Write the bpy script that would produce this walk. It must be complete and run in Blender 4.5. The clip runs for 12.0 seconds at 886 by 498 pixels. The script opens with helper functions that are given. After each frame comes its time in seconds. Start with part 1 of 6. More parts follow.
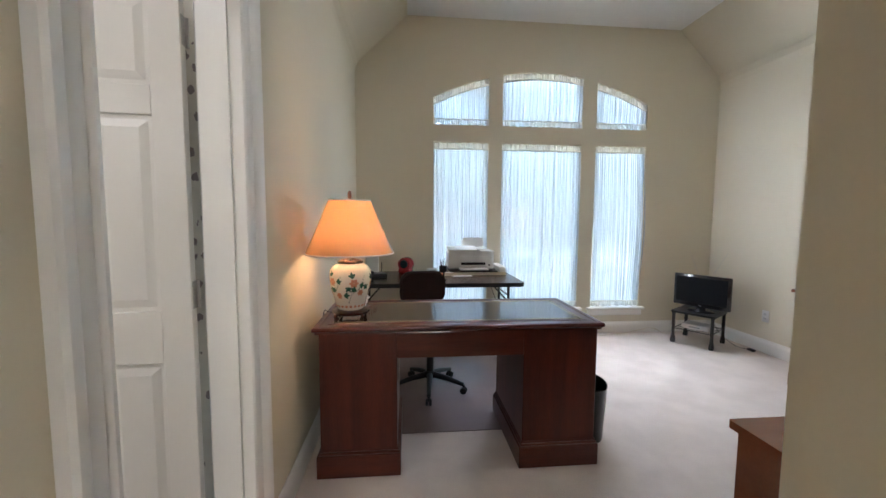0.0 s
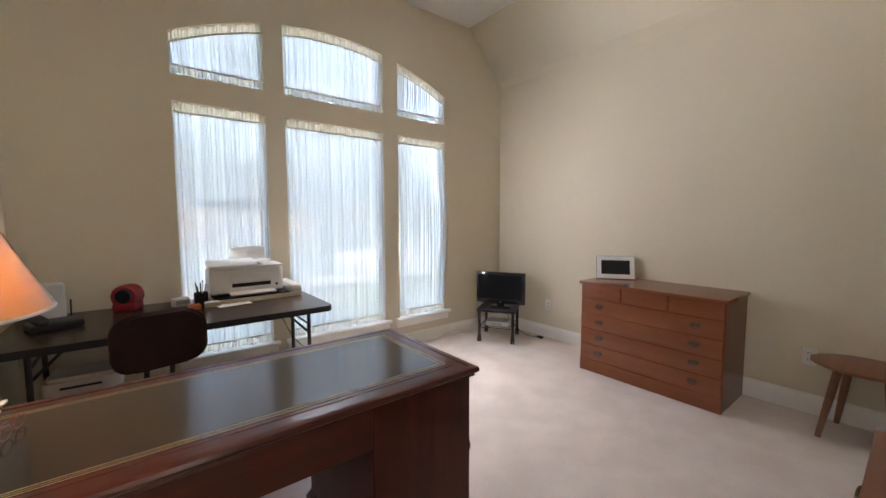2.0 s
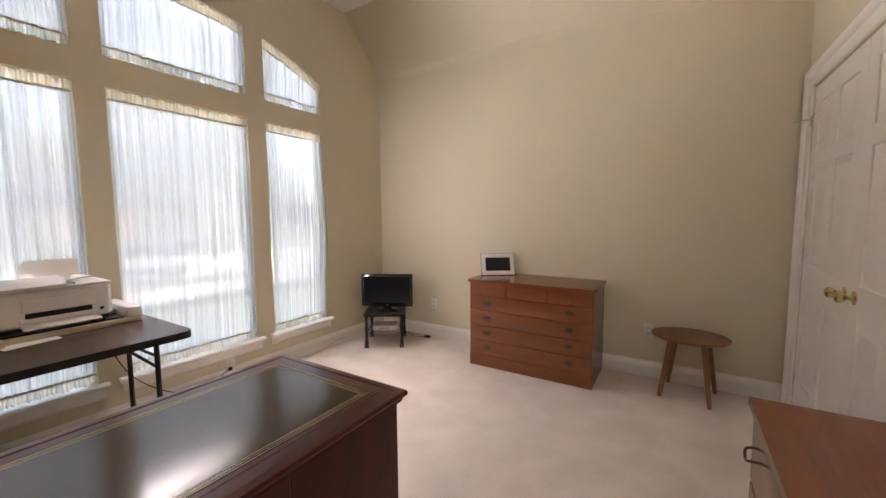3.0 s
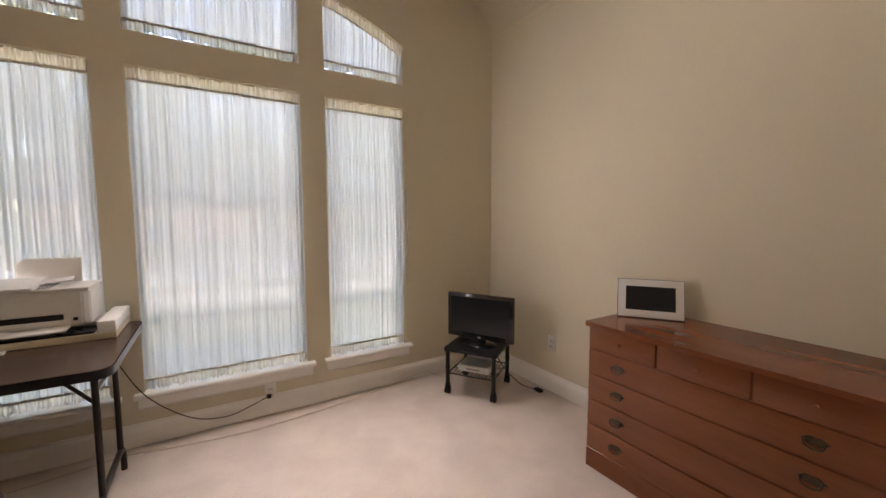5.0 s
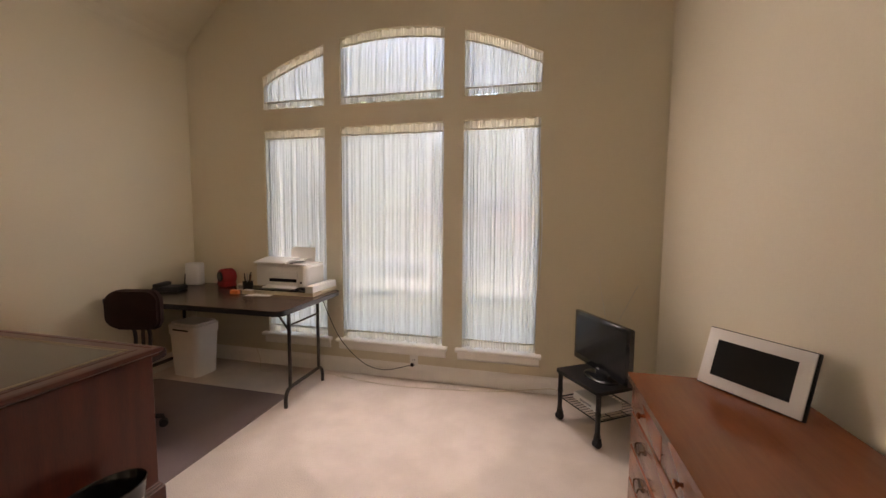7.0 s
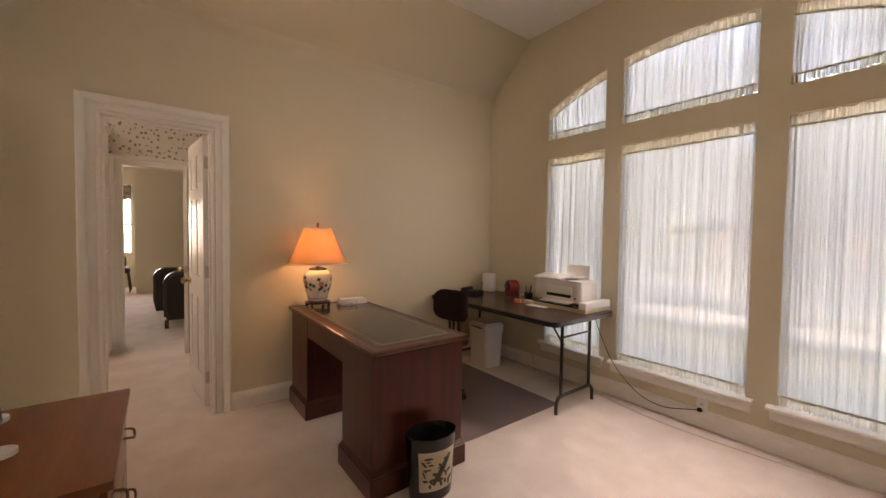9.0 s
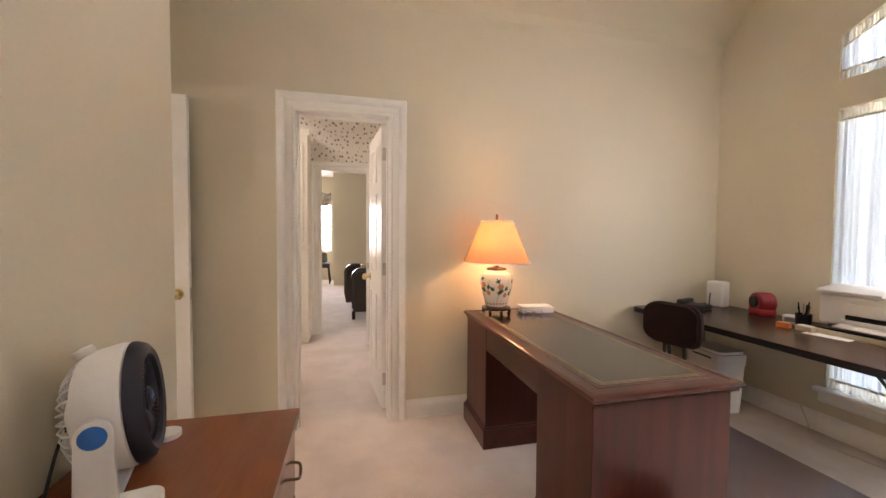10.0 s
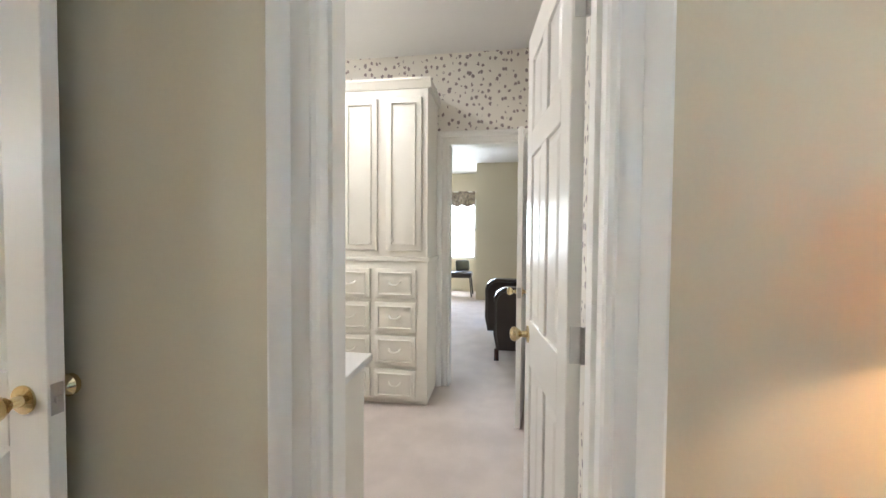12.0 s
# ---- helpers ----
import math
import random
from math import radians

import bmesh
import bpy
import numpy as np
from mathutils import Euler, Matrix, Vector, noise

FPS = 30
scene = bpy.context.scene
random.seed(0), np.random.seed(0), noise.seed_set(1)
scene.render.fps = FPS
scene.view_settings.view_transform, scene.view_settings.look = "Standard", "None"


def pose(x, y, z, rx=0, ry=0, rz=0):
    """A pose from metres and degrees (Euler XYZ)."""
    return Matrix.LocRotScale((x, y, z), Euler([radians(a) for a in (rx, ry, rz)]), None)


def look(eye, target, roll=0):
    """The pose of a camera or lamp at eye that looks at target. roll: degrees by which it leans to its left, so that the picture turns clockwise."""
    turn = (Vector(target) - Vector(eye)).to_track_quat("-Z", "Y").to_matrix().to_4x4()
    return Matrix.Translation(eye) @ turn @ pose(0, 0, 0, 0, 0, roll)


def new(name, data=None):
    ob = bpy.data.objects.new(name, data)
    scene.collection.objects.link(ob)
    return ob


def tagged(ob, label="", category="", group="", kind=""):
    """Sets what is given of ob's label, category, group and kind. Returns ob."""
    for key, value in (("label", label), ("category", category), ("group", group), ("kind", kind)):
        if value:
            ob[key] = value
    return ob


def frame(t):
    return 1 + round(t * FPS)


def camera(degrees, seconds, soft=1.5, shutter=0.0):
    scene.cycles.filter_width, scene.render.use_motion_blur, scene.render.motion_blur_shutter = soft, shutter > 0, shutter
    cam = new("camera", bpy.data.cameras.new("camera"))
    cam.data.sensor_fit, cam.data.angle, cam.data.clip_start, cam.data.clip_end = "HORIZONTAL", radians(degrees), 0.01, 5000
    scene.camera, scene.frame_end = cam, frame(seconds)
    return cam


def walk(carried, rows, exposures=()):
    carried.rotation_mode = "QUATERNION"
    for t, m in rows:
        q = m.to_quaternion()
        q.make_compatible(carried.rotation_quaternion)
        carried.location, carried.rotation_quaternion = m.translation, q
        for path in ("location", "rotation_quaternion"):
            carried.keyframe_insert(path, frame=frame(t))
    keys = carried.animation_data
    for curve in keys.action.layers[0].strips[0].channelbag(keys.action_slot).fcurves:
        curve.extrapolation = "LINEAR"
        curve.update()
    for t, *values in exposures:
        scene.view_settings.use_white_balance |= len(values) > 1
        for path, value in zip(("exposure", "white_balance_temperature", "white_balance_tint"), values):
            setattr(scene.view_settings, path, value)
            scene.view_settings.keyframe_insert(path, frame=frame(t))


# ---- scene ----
cam = camera(98.8, 12.0)
PATH = [
    (0, (0.192, 0.239, 1.291), (0.378, 2.224, 1.134), 0.4),
    (0.5, (0.224, 0.523, 1.291), (0.526, 2.494, 1.134), 0.2),
    (1, (0.264, 0.753, 1.272), (0.794, 2.676, 1.126), 0.2),
    (1.5, (0.285, 0.942, 1.265), (1.156, 2.736, 1.118), -0.0),
    (2, (0.278, 1.1, 1.294), (1.509, 2.668, 1.137), -0.2),
    (2.5, (0.243, 1.257, 1.309), (1.762, 2.548, 1.142), -0.3),
    (3, (0.271, 1.351, 1.315), (1.963, 2.404, 1.142), -0.4),
    (3.2, (0.358, 1.399, 1.324), (2.066, 2.422, 1.132), -0.7),
    (4.8, (1.432, 1.65, 1.267), (2.651, 3.229, 1.126), -0.0),
    (5, (1.566, 1.664, 1.285), (2.606, 3.364, 1.127), -0.1),
    (5.5, (1.943, 1.643, 1.28), (2.609, 3.522, 1.113), 0.2),
    (6, (2.296, 1.567, 1.302), (2.617, 3.534, 1.134), 0.4),
    (6.5, (2.601, 1.454, 1.327), (2.523, 3.445, 1.155), 0.5),
    (8.5, (3.006, 1.253, 1.355), (1.633, 2.706, 1.293), 0.8),
    (9, (2.872, 1.237, 1.344), (1.275, 2.439, 1.273), 0.8),
    (9.5, (2.594, 1.258, 1.324), (0.792, 2.123, 1.255), 0.7),
    (10, (2.27, 1.306, 1.292), (0.327, 1.773, 1.217), 0.4),
    (10.5, (1.874, 1.388, 1.291), (-0.123, 1.462, 1.224), 0.4),
    (10.7, (1.693, 1.4, 1.293), (-0.305, 1.355, 1.213), 0.5),
    (11, (1.419, 1.383, 1.296), (-0.575, 1.238, 1.221), 0.5),
    (11.3, (1.116, 1.399, 1.283), (-0.871, 1.19, 1.218), 0.5),
    (11.5, (0.917, 1.4, 1.285), (-1.069, 1.171, 1.223), 0.4),
    (12, (0.45, 1.35, 1.296), (-1.528, 1.056, 1.239), 0.4),
]
EXPOSURES = [
    (0.0, 4.48, 5800, 15), (1.0, 4.36, 6050, 17), (2.0, 4.4, 6500, 22), (3.0, 4.4, 7300, 28), (5.0, 3.95, 7750, 29), (6.5, 3.98, 8150, 31),
    (8.5, 3.9, 8350, 32), (9.5, 4.5, 8550, 35), (10.0, 4.98, 7150, 28), (10.5, 5.2, 6000, 18), (11.0, 5.1, 5900, 15), (12.0, 5.1, 5750, 13),
]
walk(cam, [(t, look(eye, target, roll)) for t, eye, target, roll in PATH], EXPOSURES)

# ---- world, sun, large lights ----
world = bpy.data.worlds.new("world")
scene.world = world
world.use_nodes = True
wn = world.node_tree.nodes
sky = wn.new("ShaderNodeTexSky")
sky.sky_type, sky.sun_disc = "NISHITA", False
sky.sun_elevation, sky.sun_rotation = radians(50), radians(160)
world.node_tree.links.new(sky.outputs[0], wn["Background"].inputs[0])
wn["Background"].inputs[1].default_value = 0.15
sun = new("sun", bpy.data.lights.new("sun", "SUN"))
sun.data.energy, sun.data.angle, sun.data.color = 3.4, radians(0.5), (1.0, 0.95, 0.87)
sun.matrix_world = look((0, 0, 0), (-math.sin(radians(160)), -math.cos(radians(160)), -math.tan(radians(50))))

# Fill lamps added before the curtains: extra sky light on the floor, sunlit-ground light on the ceiling.
for a, b in ((0.465, 1.062), (1.208, 2.103), (2.262, 2.845)):
    for z, tilt, spread, power in ((0.36, 140, 60, 0.50), (2.09, 28, 76, 0.28)):
        if a < 1:
            continue  # the folding table and what stands on it fill this window's lower half
        ld = bpy.data.lights.new("window_daylight", "AREA")
        ld.shape, ld.size, ld.size_y, ld.energy, ld.spread = "RECTANGLE", b - a - 0.04, 0.10, power * (b - a) / 0.7, radians(spread)
        ld.color = (0.93, 0.97, 1.0)
        lo = new("window_daylight", ld)
        lo.matrix_world = pose((a + b) / 2, 4.335 - 0.045, z, -tilt, 0, 0)
# more added fill strips, turned sideways to brighten the long walls
for x, turn, power in ((0.52, 72, 0.26), (2.79, -72, 0.13)):
    ld = bpy.data.lights.new("window_daylight", "AREA")
    ld.shape, ld.size, ld.size_y, ld.energy, ld.spread = "RECTANGLE", 0.10, 1.1, power, radians(60)
    ld.color = (0.93, 0.97, 1.0)
    lo = new("window_daylight", ld)
    lo.matrix_world = pose(x, 4.335 - 0.045, 1.5, -90, 0, turn)
# a lamp added in the far bedroom's window to brighten that room
ld = bpy.data.lights.new("window_daylight", "AREA")
ld.shape, ld.size, ld.size_y, ld.energy, ld.color = "RECTANGLE", 2.3, 1.3, 4.5, (0.95, 0.98, 1.0)
lo = new("window_daylight", ld)
lo.matrix_world = look((-8.97, -0.48, 1.5), (-3.0, -0.48, 1.5))

# ---- materials ----
def rgb(c):
    return (*c, 1.0)


def mat(name, base, rough=0.5, metal=0.0, second=None, scale=8.0, amount=0.5, fine=120.0, bump=0.1, depth=0.002, stretch=(1, 1, 1), coat=0.0, spec=0.5, space="Object", edge=0.22):
    """A surface with colour variation at a large scale, grain at a small one, and fine relief."""
    m = bpy.data.materials.new(name)
    m.use_nodes = True
    n, l = m.node_tree.nodes, m.node_tree.links
    b = n["Principled BSDF"]
    b.inputs["Roughness"].default_value = rough
    b.inputs["Metallic"].default_value = metal
    b.inputs["Coat Weight"].default_value = coat
    b.inputs["Coat Roughness"].default_value = 0.13
    b.inputs["Specular IOR Level"].default_value = spec
    tc = n.new("ShaderNodeTexCoord")
    mp = n.new("ShaderNodeMapping")
    mp.inputs["Scale"].default_value = stretch
    l.new(tc.outputs[space], mp.inputs[0])
    big = n.new("ShaderNodeTexNoise")
    big.inputs["Scale"].default_value, big.inputs["Detail"].default_value = scale, 5
    small = n.new("ShaderNodeTexNoise")
    small.inputs["Scale"].default_value, small.inputs["Detail"].default_value = fine, 3
    l.new(mp.outputs[0], big.inputs[0])
    l.new(mp.outputs[0], small.inputs[0])
    add = n.new("ShaderNodeMath")
    add.operation = "MULTIPLY_ADD"
    l.new(small.outputs[0], add.inputs[0])
    add.inputs[1].default_value = 0.45
    l.new(big.outputs[0], add.inputs[2])
    ramp = n.new("ShaderNodeMapRange")
    ramp.inputs[1].default_value, ramp.inputs[2].default_value = 0.72 - edge, 0.72 + edge
    l.new(add.outputs[0], ramp.inputs[0])
    fac = n.new("ShaderNodeMath")
    fac.operation = "MULTIPLY"
    fac.inputs[1].default_value = amount
    l.new(ramp.outputs[0], fac.inputs[0])
    mix = n.new("ShaderNodeMix")
    mix.data_type = "RGBA"
    mix.inputs["A"].default_value = rgb(base)
    mix.inputs["B"].default_value = rgb(second or tuple(0.8 * c for c in base))
    l.new(fac.outputs[0], mix.inputs["Factor"])
    l.new(mix.outputs["Result"], b.inputs["Base Color"])
    if bump:
        bp = n.new("ShaderNodeBump")
        bp.inputs["Strength"].default_value, bp.inputs["Distance"].default_value = bump, depth
        l.new(small.outputs[0], bp.inputs["Height"])
        l.new(bp.outputs[0], b.inputs["Normal"])
    return m


WALL = mat("wall_paint", (0.66, 0.597, 0.455), 0.7, second=(0.62, 0.557, 0.42), scale=1.2, amount=0.6, fine=90, bump=0.12, depth=0.003, spec=0.3)
CEIL = mat("ceiling_paint", (0.84, 0.83, 0.80), 0.85, second=(0.79, 0.78, 0.75), scale=2, amount=0.5, fine=45, bump=0.35, depth=0.006, spec=0.2)
TRIM = mat("trim_paint", (0.84, 0.82, 0.77), 0.32, second=(0.79, 0.77, 0.71), scale=2.5, amount=0.5, fine=60, bump=0.03, depth=0.001)
DOORP = mat("door_paint", (0.84, 0.82, 0.77), 0.28, second=(0.80, 0.775, 0.72), scale=2.0, amount=0.5, fine=70, bump=0.04, depth=0.001)
CARPET = mat("carpet", (0.70, 0.615, 0.55), 0.95, second=(0.52, 0.445, 0.39), scale=4.2, amount=0.40, edge=0.13, fine=170, bump=0.9, depth=0.006, spec=0.1)
MAHOG = mat("mahogany", (0.105, 0.025, 0.015), 0.28, second=(0.045, 0.012, 0.009), scale=3, amount=0.8, fine=40, bump=0.03, depth=0.0006, stretch=(0.5, 6, 6), coat=0.3, spec=0.3)
MAHOGV = mat("mahogany_upright", (0.105, 0.025, 0.015), 0.3, second=(0.045, 0.012, 0.009), scale=3, amount=0.8, fine=40, bump=0.03, depth=0.0006, stretch=(6, 6, 0.5), coat=0.06, spec=0.28)
LEATHER = mat("desk_leather", (0.042, 0.027, 0.018), 0.14, second=(0.026, 0.017, 0.012), scale=5, amount=0.4, fine=60, bump=0.0, spec=0.5, coat=0.25)
GOLD = mat("gold_tooling", (0.40, 0.32, 0.19), 0.45, 0.3, scale=20, amount=0.6, fine=200, bump=0.1, depth=0.0004)
CHERRY = mat("cherry_wood", (0.255, 0.082, 0.031), 0.17, second=(0.185, 0.054, 0.020), scale=2.2, amount=0.75, fine=26, bump=0.0, stretch=(5, 0.5, 5))
CHERRYX = mat("cherry_wood_crosswise", (0.255, 0.082, 0.031), 0.24, second=(0.185, 0.054, 0.020), scale=2.2, amount=0.75, fine=26, bump=0.04, depth=0.001, stretch=(0.5, 5, 5), coat=0.25)
STOOLW = mat("walnut_wood", (0.26, 0.11, 0.055), 0.42, second=(0.15, 0.06, 0.03), scale=3, amount=0.9, fine=30, bump=0.06, depth=0.001, stretch=(0.6, 6, 2))
BRONZE = mat("aged_brass", (0.11, 0.075, 0.04), 0.4, 0.9, second=(0.05, 0.035, 0.02), scale=30, amount=0.8, fine=200, bump=0.1, depth=0.0005)
BRASS = mat("polished_brass", (0.70, 0.57, 0.34), 0.16, 1.0, scale=25, amount=0.3, fine=200, bump=0.02, depth=0.0004)
STEEL = mat("steel", (0.55, 0.54, 0.52), 0.3, 1.0, scale=25, amount=0.4, fine=200, bump=0.04, depth=0.0004)
BLACKM = mat("black_metal", (0.02, 0.019, 0.018), 0.42, 0.3, second=(0.035, 0.032, 0.03), scale=18, amount=0.6, fine=180, bump=0.08, depth=0.0005)
BROWNM = mat("brown_metal", (0.045, 0.034, 0.028), 0.4, 0.4, second=(0.03, 0.023, 0.019), scale=18, amount=0.6, fine=180, bump=0.06, depth=0.0005)
BLACKP = mat("black_plastic", (0.012, 0.012, 0.013), 0.45, second=(0.02, 0.02, 0.021), scale=14, amount=0.6, fine=300, bump=0.1, depth=0.0004, spec=0.3)
GLOSSB = mat("glossy_black_plastic", (0.01, 0.01, 0.011), 0.12, second=(0.016, 0.016, 0.017), scale=9, amount=0.5, fine=90, bump=0.01, depth=0.0003)
SCREEN = mat("screen", (0.010, 0.011, 0.013), 0.14, second=(0.012, 0.013, 0.015), scale=3, amount=0.3, fine=60, bump=0.0, spec=0.35)
NAVYP = mat("navy_plastic", (0.011, 0.012, 0.022), 0.38, second=(0.016, 0.017, 0.028), scale=14, amount=0.6, fine=300, bump=0.06, depth=0.0004, spec=0.35)
WHITEP = mat("white_plastic", (0.76, 0.75, 0.72), 0.4, second=(0.70, 0.69, 0.66), scale=6, amount=0.5, fine=220, bump=0.05, depth=0.0004)
GREYP = mat("grey_plastic", (0.36, 0.36, 0.36), 0.42, second=(0.30, 0.30, 0.30), scale=6, amount=0.5, fine=220, bump=0.05, depth=0.0004)
BLUEP = mat("blue_plastic", (0.02, 0.16, 0.50), 0.35, scale=12, amount=0.4, fine=120, bump=0.02, depth=0.0004)
REDP = mat("red_plastic", (0.27, 0.018, 0.02), 0.25, scale=12, amount=0.4, fine=120, bump=0.02, depth=0.0004)
ORANGE = mat("orange_plastic", (0.70, 0.20, 0.06), 0.4, scale=12, amount=0.4, fine=120, bump=0.02, depth=0.0004)
PAPER = mat("paper", (0.80, 0.79, 0.77), 0.8, scale=4, amount=0.3, fine=150, bump=0.04, depth=0.0004)
TABLET = mat("table_laminate", (0.062, 0.034, 0.024), 0.26, second=(0.038, 0.022, 0.016), scale=3, amount=0.9, fine=30, bump=0.03, depth=0.0006, stretch=(0.5, 6, 6))
FABRIC = mat("maroon_upholstery", (0.030, 0.014, 0.012), 0.9, second=(0.019, 0.010, 0.009), scale=9, amount=0.7, fine=500, bump=0.5, depth=0.001, spec=0.2)
MATP = mat("brown_vinyl_mat", (0.24, 0.185, 0.18), 0.22, second=(0.20, 0.152, 0.148), scale=3, amount=0.6, fine=350, bump=0.25, depth=0.0008)
CERAMIC = mat("white_porcelain", (0.70, 0.655, 0.56), 0.08, second=(0.66, 0.62, 0.54), scale=9, amount=0.6, fine=90, bump=0.02, depth=0.0006, coat=0.4)
LEAFG = mat("glazed_green", (0.03, 0.12, 0.07), 0.15, second=(0.02, 0.06, 0.05), scale=40, amount=0.8, fine=200, bump=0.02, depth=0.0003)
PETAL = mat("glazed_coral", (0.56, 0.23, 0.12), 0.15, second=(0.40, 0.19, 0.14), scale=40, amount=0.8, fine=200, bump=0.02, depth=0.0003)
ROSEW = mat("rosewood", (0.05, 0.015, 0.010), 0.25, second=(0.025, 0.008, 0.006), scale=12, amount=0.7, fine=90, bump=0.05, depth=0.0005, coat=0.3)
CREAMD = mat("cream_panel", (0.60, 0.52, 0.38), 0.5, second=(0.52, 0.44, 0.30), scale=14, amount=0.7, fine=120, bump=0.03, depth=0.0003)
INK = mat("ink_green_black", (0.035, 0.045, 0.032), 0.5, second=(0.09, 0.075, 0.04), scale=30, amount=0.8, fine=160, bump=0.02, depth=0.0003)
BROWNL = mat("dark_leather", (0.03, 0.018, 0.014), 0.35, second=(0.02, 0.012, 0.01), scale=7, amount=0.7, fine=220, bump=0.2, depth=0.001)
CAB = mat("cabinet_paint", (0.80, 0.77, 0.68), 0.35, second=(0.75, 0.71, 0.62), scale=3, amount=0.5, fine=60, bump=0.04, depth=0.001)
GRASS = mat("lawn", (0.15, 0.15, 0.085), 0.95, second=(0.10, 0.105, 0.06), scale=0.8, amount=0.9, fine=14, bump=0.6, depth=0.03)
CONC = mat("concrete", (0.46, 0.44, 0.40), 0.9, second=(0.38, 0.36, 0.33), scale=1.0, amount=0.8, fine=30, bump=0.3, depth=0.004)
EYEG = mat("reddish_tortoise", (0.22, 0.07, 0.06), 0.3, scale=30, amount=0.6, fine=200, bump=0.02, depth=0.0003)
BARK = mat("bark", (0.10, 0.075, 0.055), 0.95, second=(0.06, 0.045, 0.033), scale=5, amount=0.9, fine=30, bump=0.8, depth=0.02, stretch=(4, 4, 0.7))
LEAVES = mat("leaves", (0.065, 0.09, 0.045), 0.6, second=(0.09, 0.11, 0.06), scale=2, amount=0.9, fine=30, bump=0.0)
BRICK = mat("far_brick", (0.30, 0.23, 0.19), 0.9, second=(0.25, 0.19, 0.16), scale=3, amount=0.8, fine=30, bump=0.4, depth=0.006)
ROOFM = mat("shingle", (0.11, 0.10, 0.09), 0.9, second=(0.08, 0.07, 0.065), scale=3, amount=0.8, fine=30, bump=0.5, depth=0.01)
VAL = mat("floral_fabric", (0.42, 0.36, 0.28), 0.9, second=(0.10, 0.08, 0.06), scale=14, amount=1.0, fine=60, bump=0.2, depth=0.002)


def sheer_material(name, clear, folds, tint=(0.91, 0.925, 0.94), dense=0.72):
    """Thin white voile: light scatters through it; it is denser in the folds, and the open weave lets some of the outside show."""
    m = bpy.data.materials.new(name)
    m.use_nodes = True
    n, l = m.node_tree.nodes, m.node_tree.links
    n.remove(n["Principled BSDF"])
    out = n["Material Output"]
    tr, di, cl = n.new("ShaderNodeBsdfTranslucent"), n.new("ShaderNodeBsdfDiffuse"), n.new("ShaderNodeBsdfTransparent")
    di.inputs[0].default_value = rgb(tuple(0.92 * c for c in tint))
    cl.inputs[0].default_value = (0.96, 0.96, 0.95, 1)
    tc = n.new("ShaderNodeTexCoord")
    spans = []
    for k, (sx, sz) in enumerate(((folds, 0.10), (folds * 2.7, 0.22))):
        mp, nz = n.new("ShaderNodeMapping"), n.new("ShaderNodeTexNoise")
        mp.inputs["Scale"].default_value = (sx, 0.0, sz)
        mp.inputs["Location"].default_value = (3.1 * k, 0.0, 0.0)
        nz.inputs["Scale"].default_value, nz.inputs["Detail"].default_value = 1.0, 1.0
        l.new(tc.outputs["Object"], mp.inputs[0])
        l.new(mp.outputs[0], nz.inputs[0])
        spans.append(nz)
    mean = n.new("ShaderNodeMath")
    mean.operation = "MULTIPLY_ADD"
    l.new(spans[1].outputs[0], mean.inputs[0])
    mean.inputs[1].default_value = 0.6
    l.new(spans[0].outputs[0], mean.inputs[2])
    rg = n.new("ShaderNodeMapRange")
    rg.inputs[1].default_value, rg.inputs[2].default_value = 0.66, 0.94
    l.new(mean.outputs[0], rg.inputs[0])
    col = n.new("ShaderNodeMix")
    col.data_type = "RGBA"
    col.inputs["A"].default_value, col.inputs["B"].default_value = rgb(tuple(dense * c for c in tint)), rgb(tint)
    l.new(rg.outputs[0], col.inputs["Factor"])
    l.new(col.outputs["Result"], tr.inputs[0])
    op = n.new("ShaderNodeMath")
    op.operation = "MULTIPLY_ADD"
    l.new(rg.outputs[0], op.inputs[0])
    op.inputs[1].default_value, op.inputs[2].default_value = clear * 1.6, clear * 0.2
    a, b = n.new("ShaderNodeMixShader"), n.new("ShaderNodeMixShader")
    a.inputs[0].default_value = 0.13
    l.new(tr.outputs[0], a.inputs[1])
    l.new(di.outputs[0], a.inputs[2])
    l.new(op.outputs[0], b.inputs[0])
    l.new(a.outputs[0], b.inputs[1])
    l.new(cl.outputs[0], b.inputs[2])
    l.new(b.outputs[0], out.inputs[0])
    return m


SHEER = sheer_material("sheer_voile", 0.05, 38, (0.80, 0.855, 0.915), 0.78)
HEADING = sheer_material("gathered_heading", 0.06, 80, (0.94, 0.90, 0.82), 0.72)
POCKET = sheer_material("rod_pocket_cloth", 0.0, 80, (0.86, 0.82, 0.74), 0.85)


def glass_material():
    m = bpy.data.materials.new("window_glass")
    m.use_nodes = True
    n, l = m.node_tree.nodes, m.node_tree.links
    n.remove(n["Principled BSDF"])
    cl, gl, fr, mx = n.new("ShaderNodeBsdfTransparent"), n.new("ShaderNodeBsdfGlossy"), n.new("ShaderNodeFresnel"), n.new("ShaderNodeMixShader")
    gl.inputs["Roughness"].default_value = 0.02
    cl.inputs[0].default_value = (0.93, 0.95, 0.94, 1)
    l.new(fr.outputs[0], mx.inputs[0])
    l.new(cl.outputs[0], mx.inputs[1])
    l.new(gl.outputs[0], mx.inputs[2])
    l.new(mx.outputs[0], n["Material Output"].inputs[0])
    return m


GLASS = glass_material()


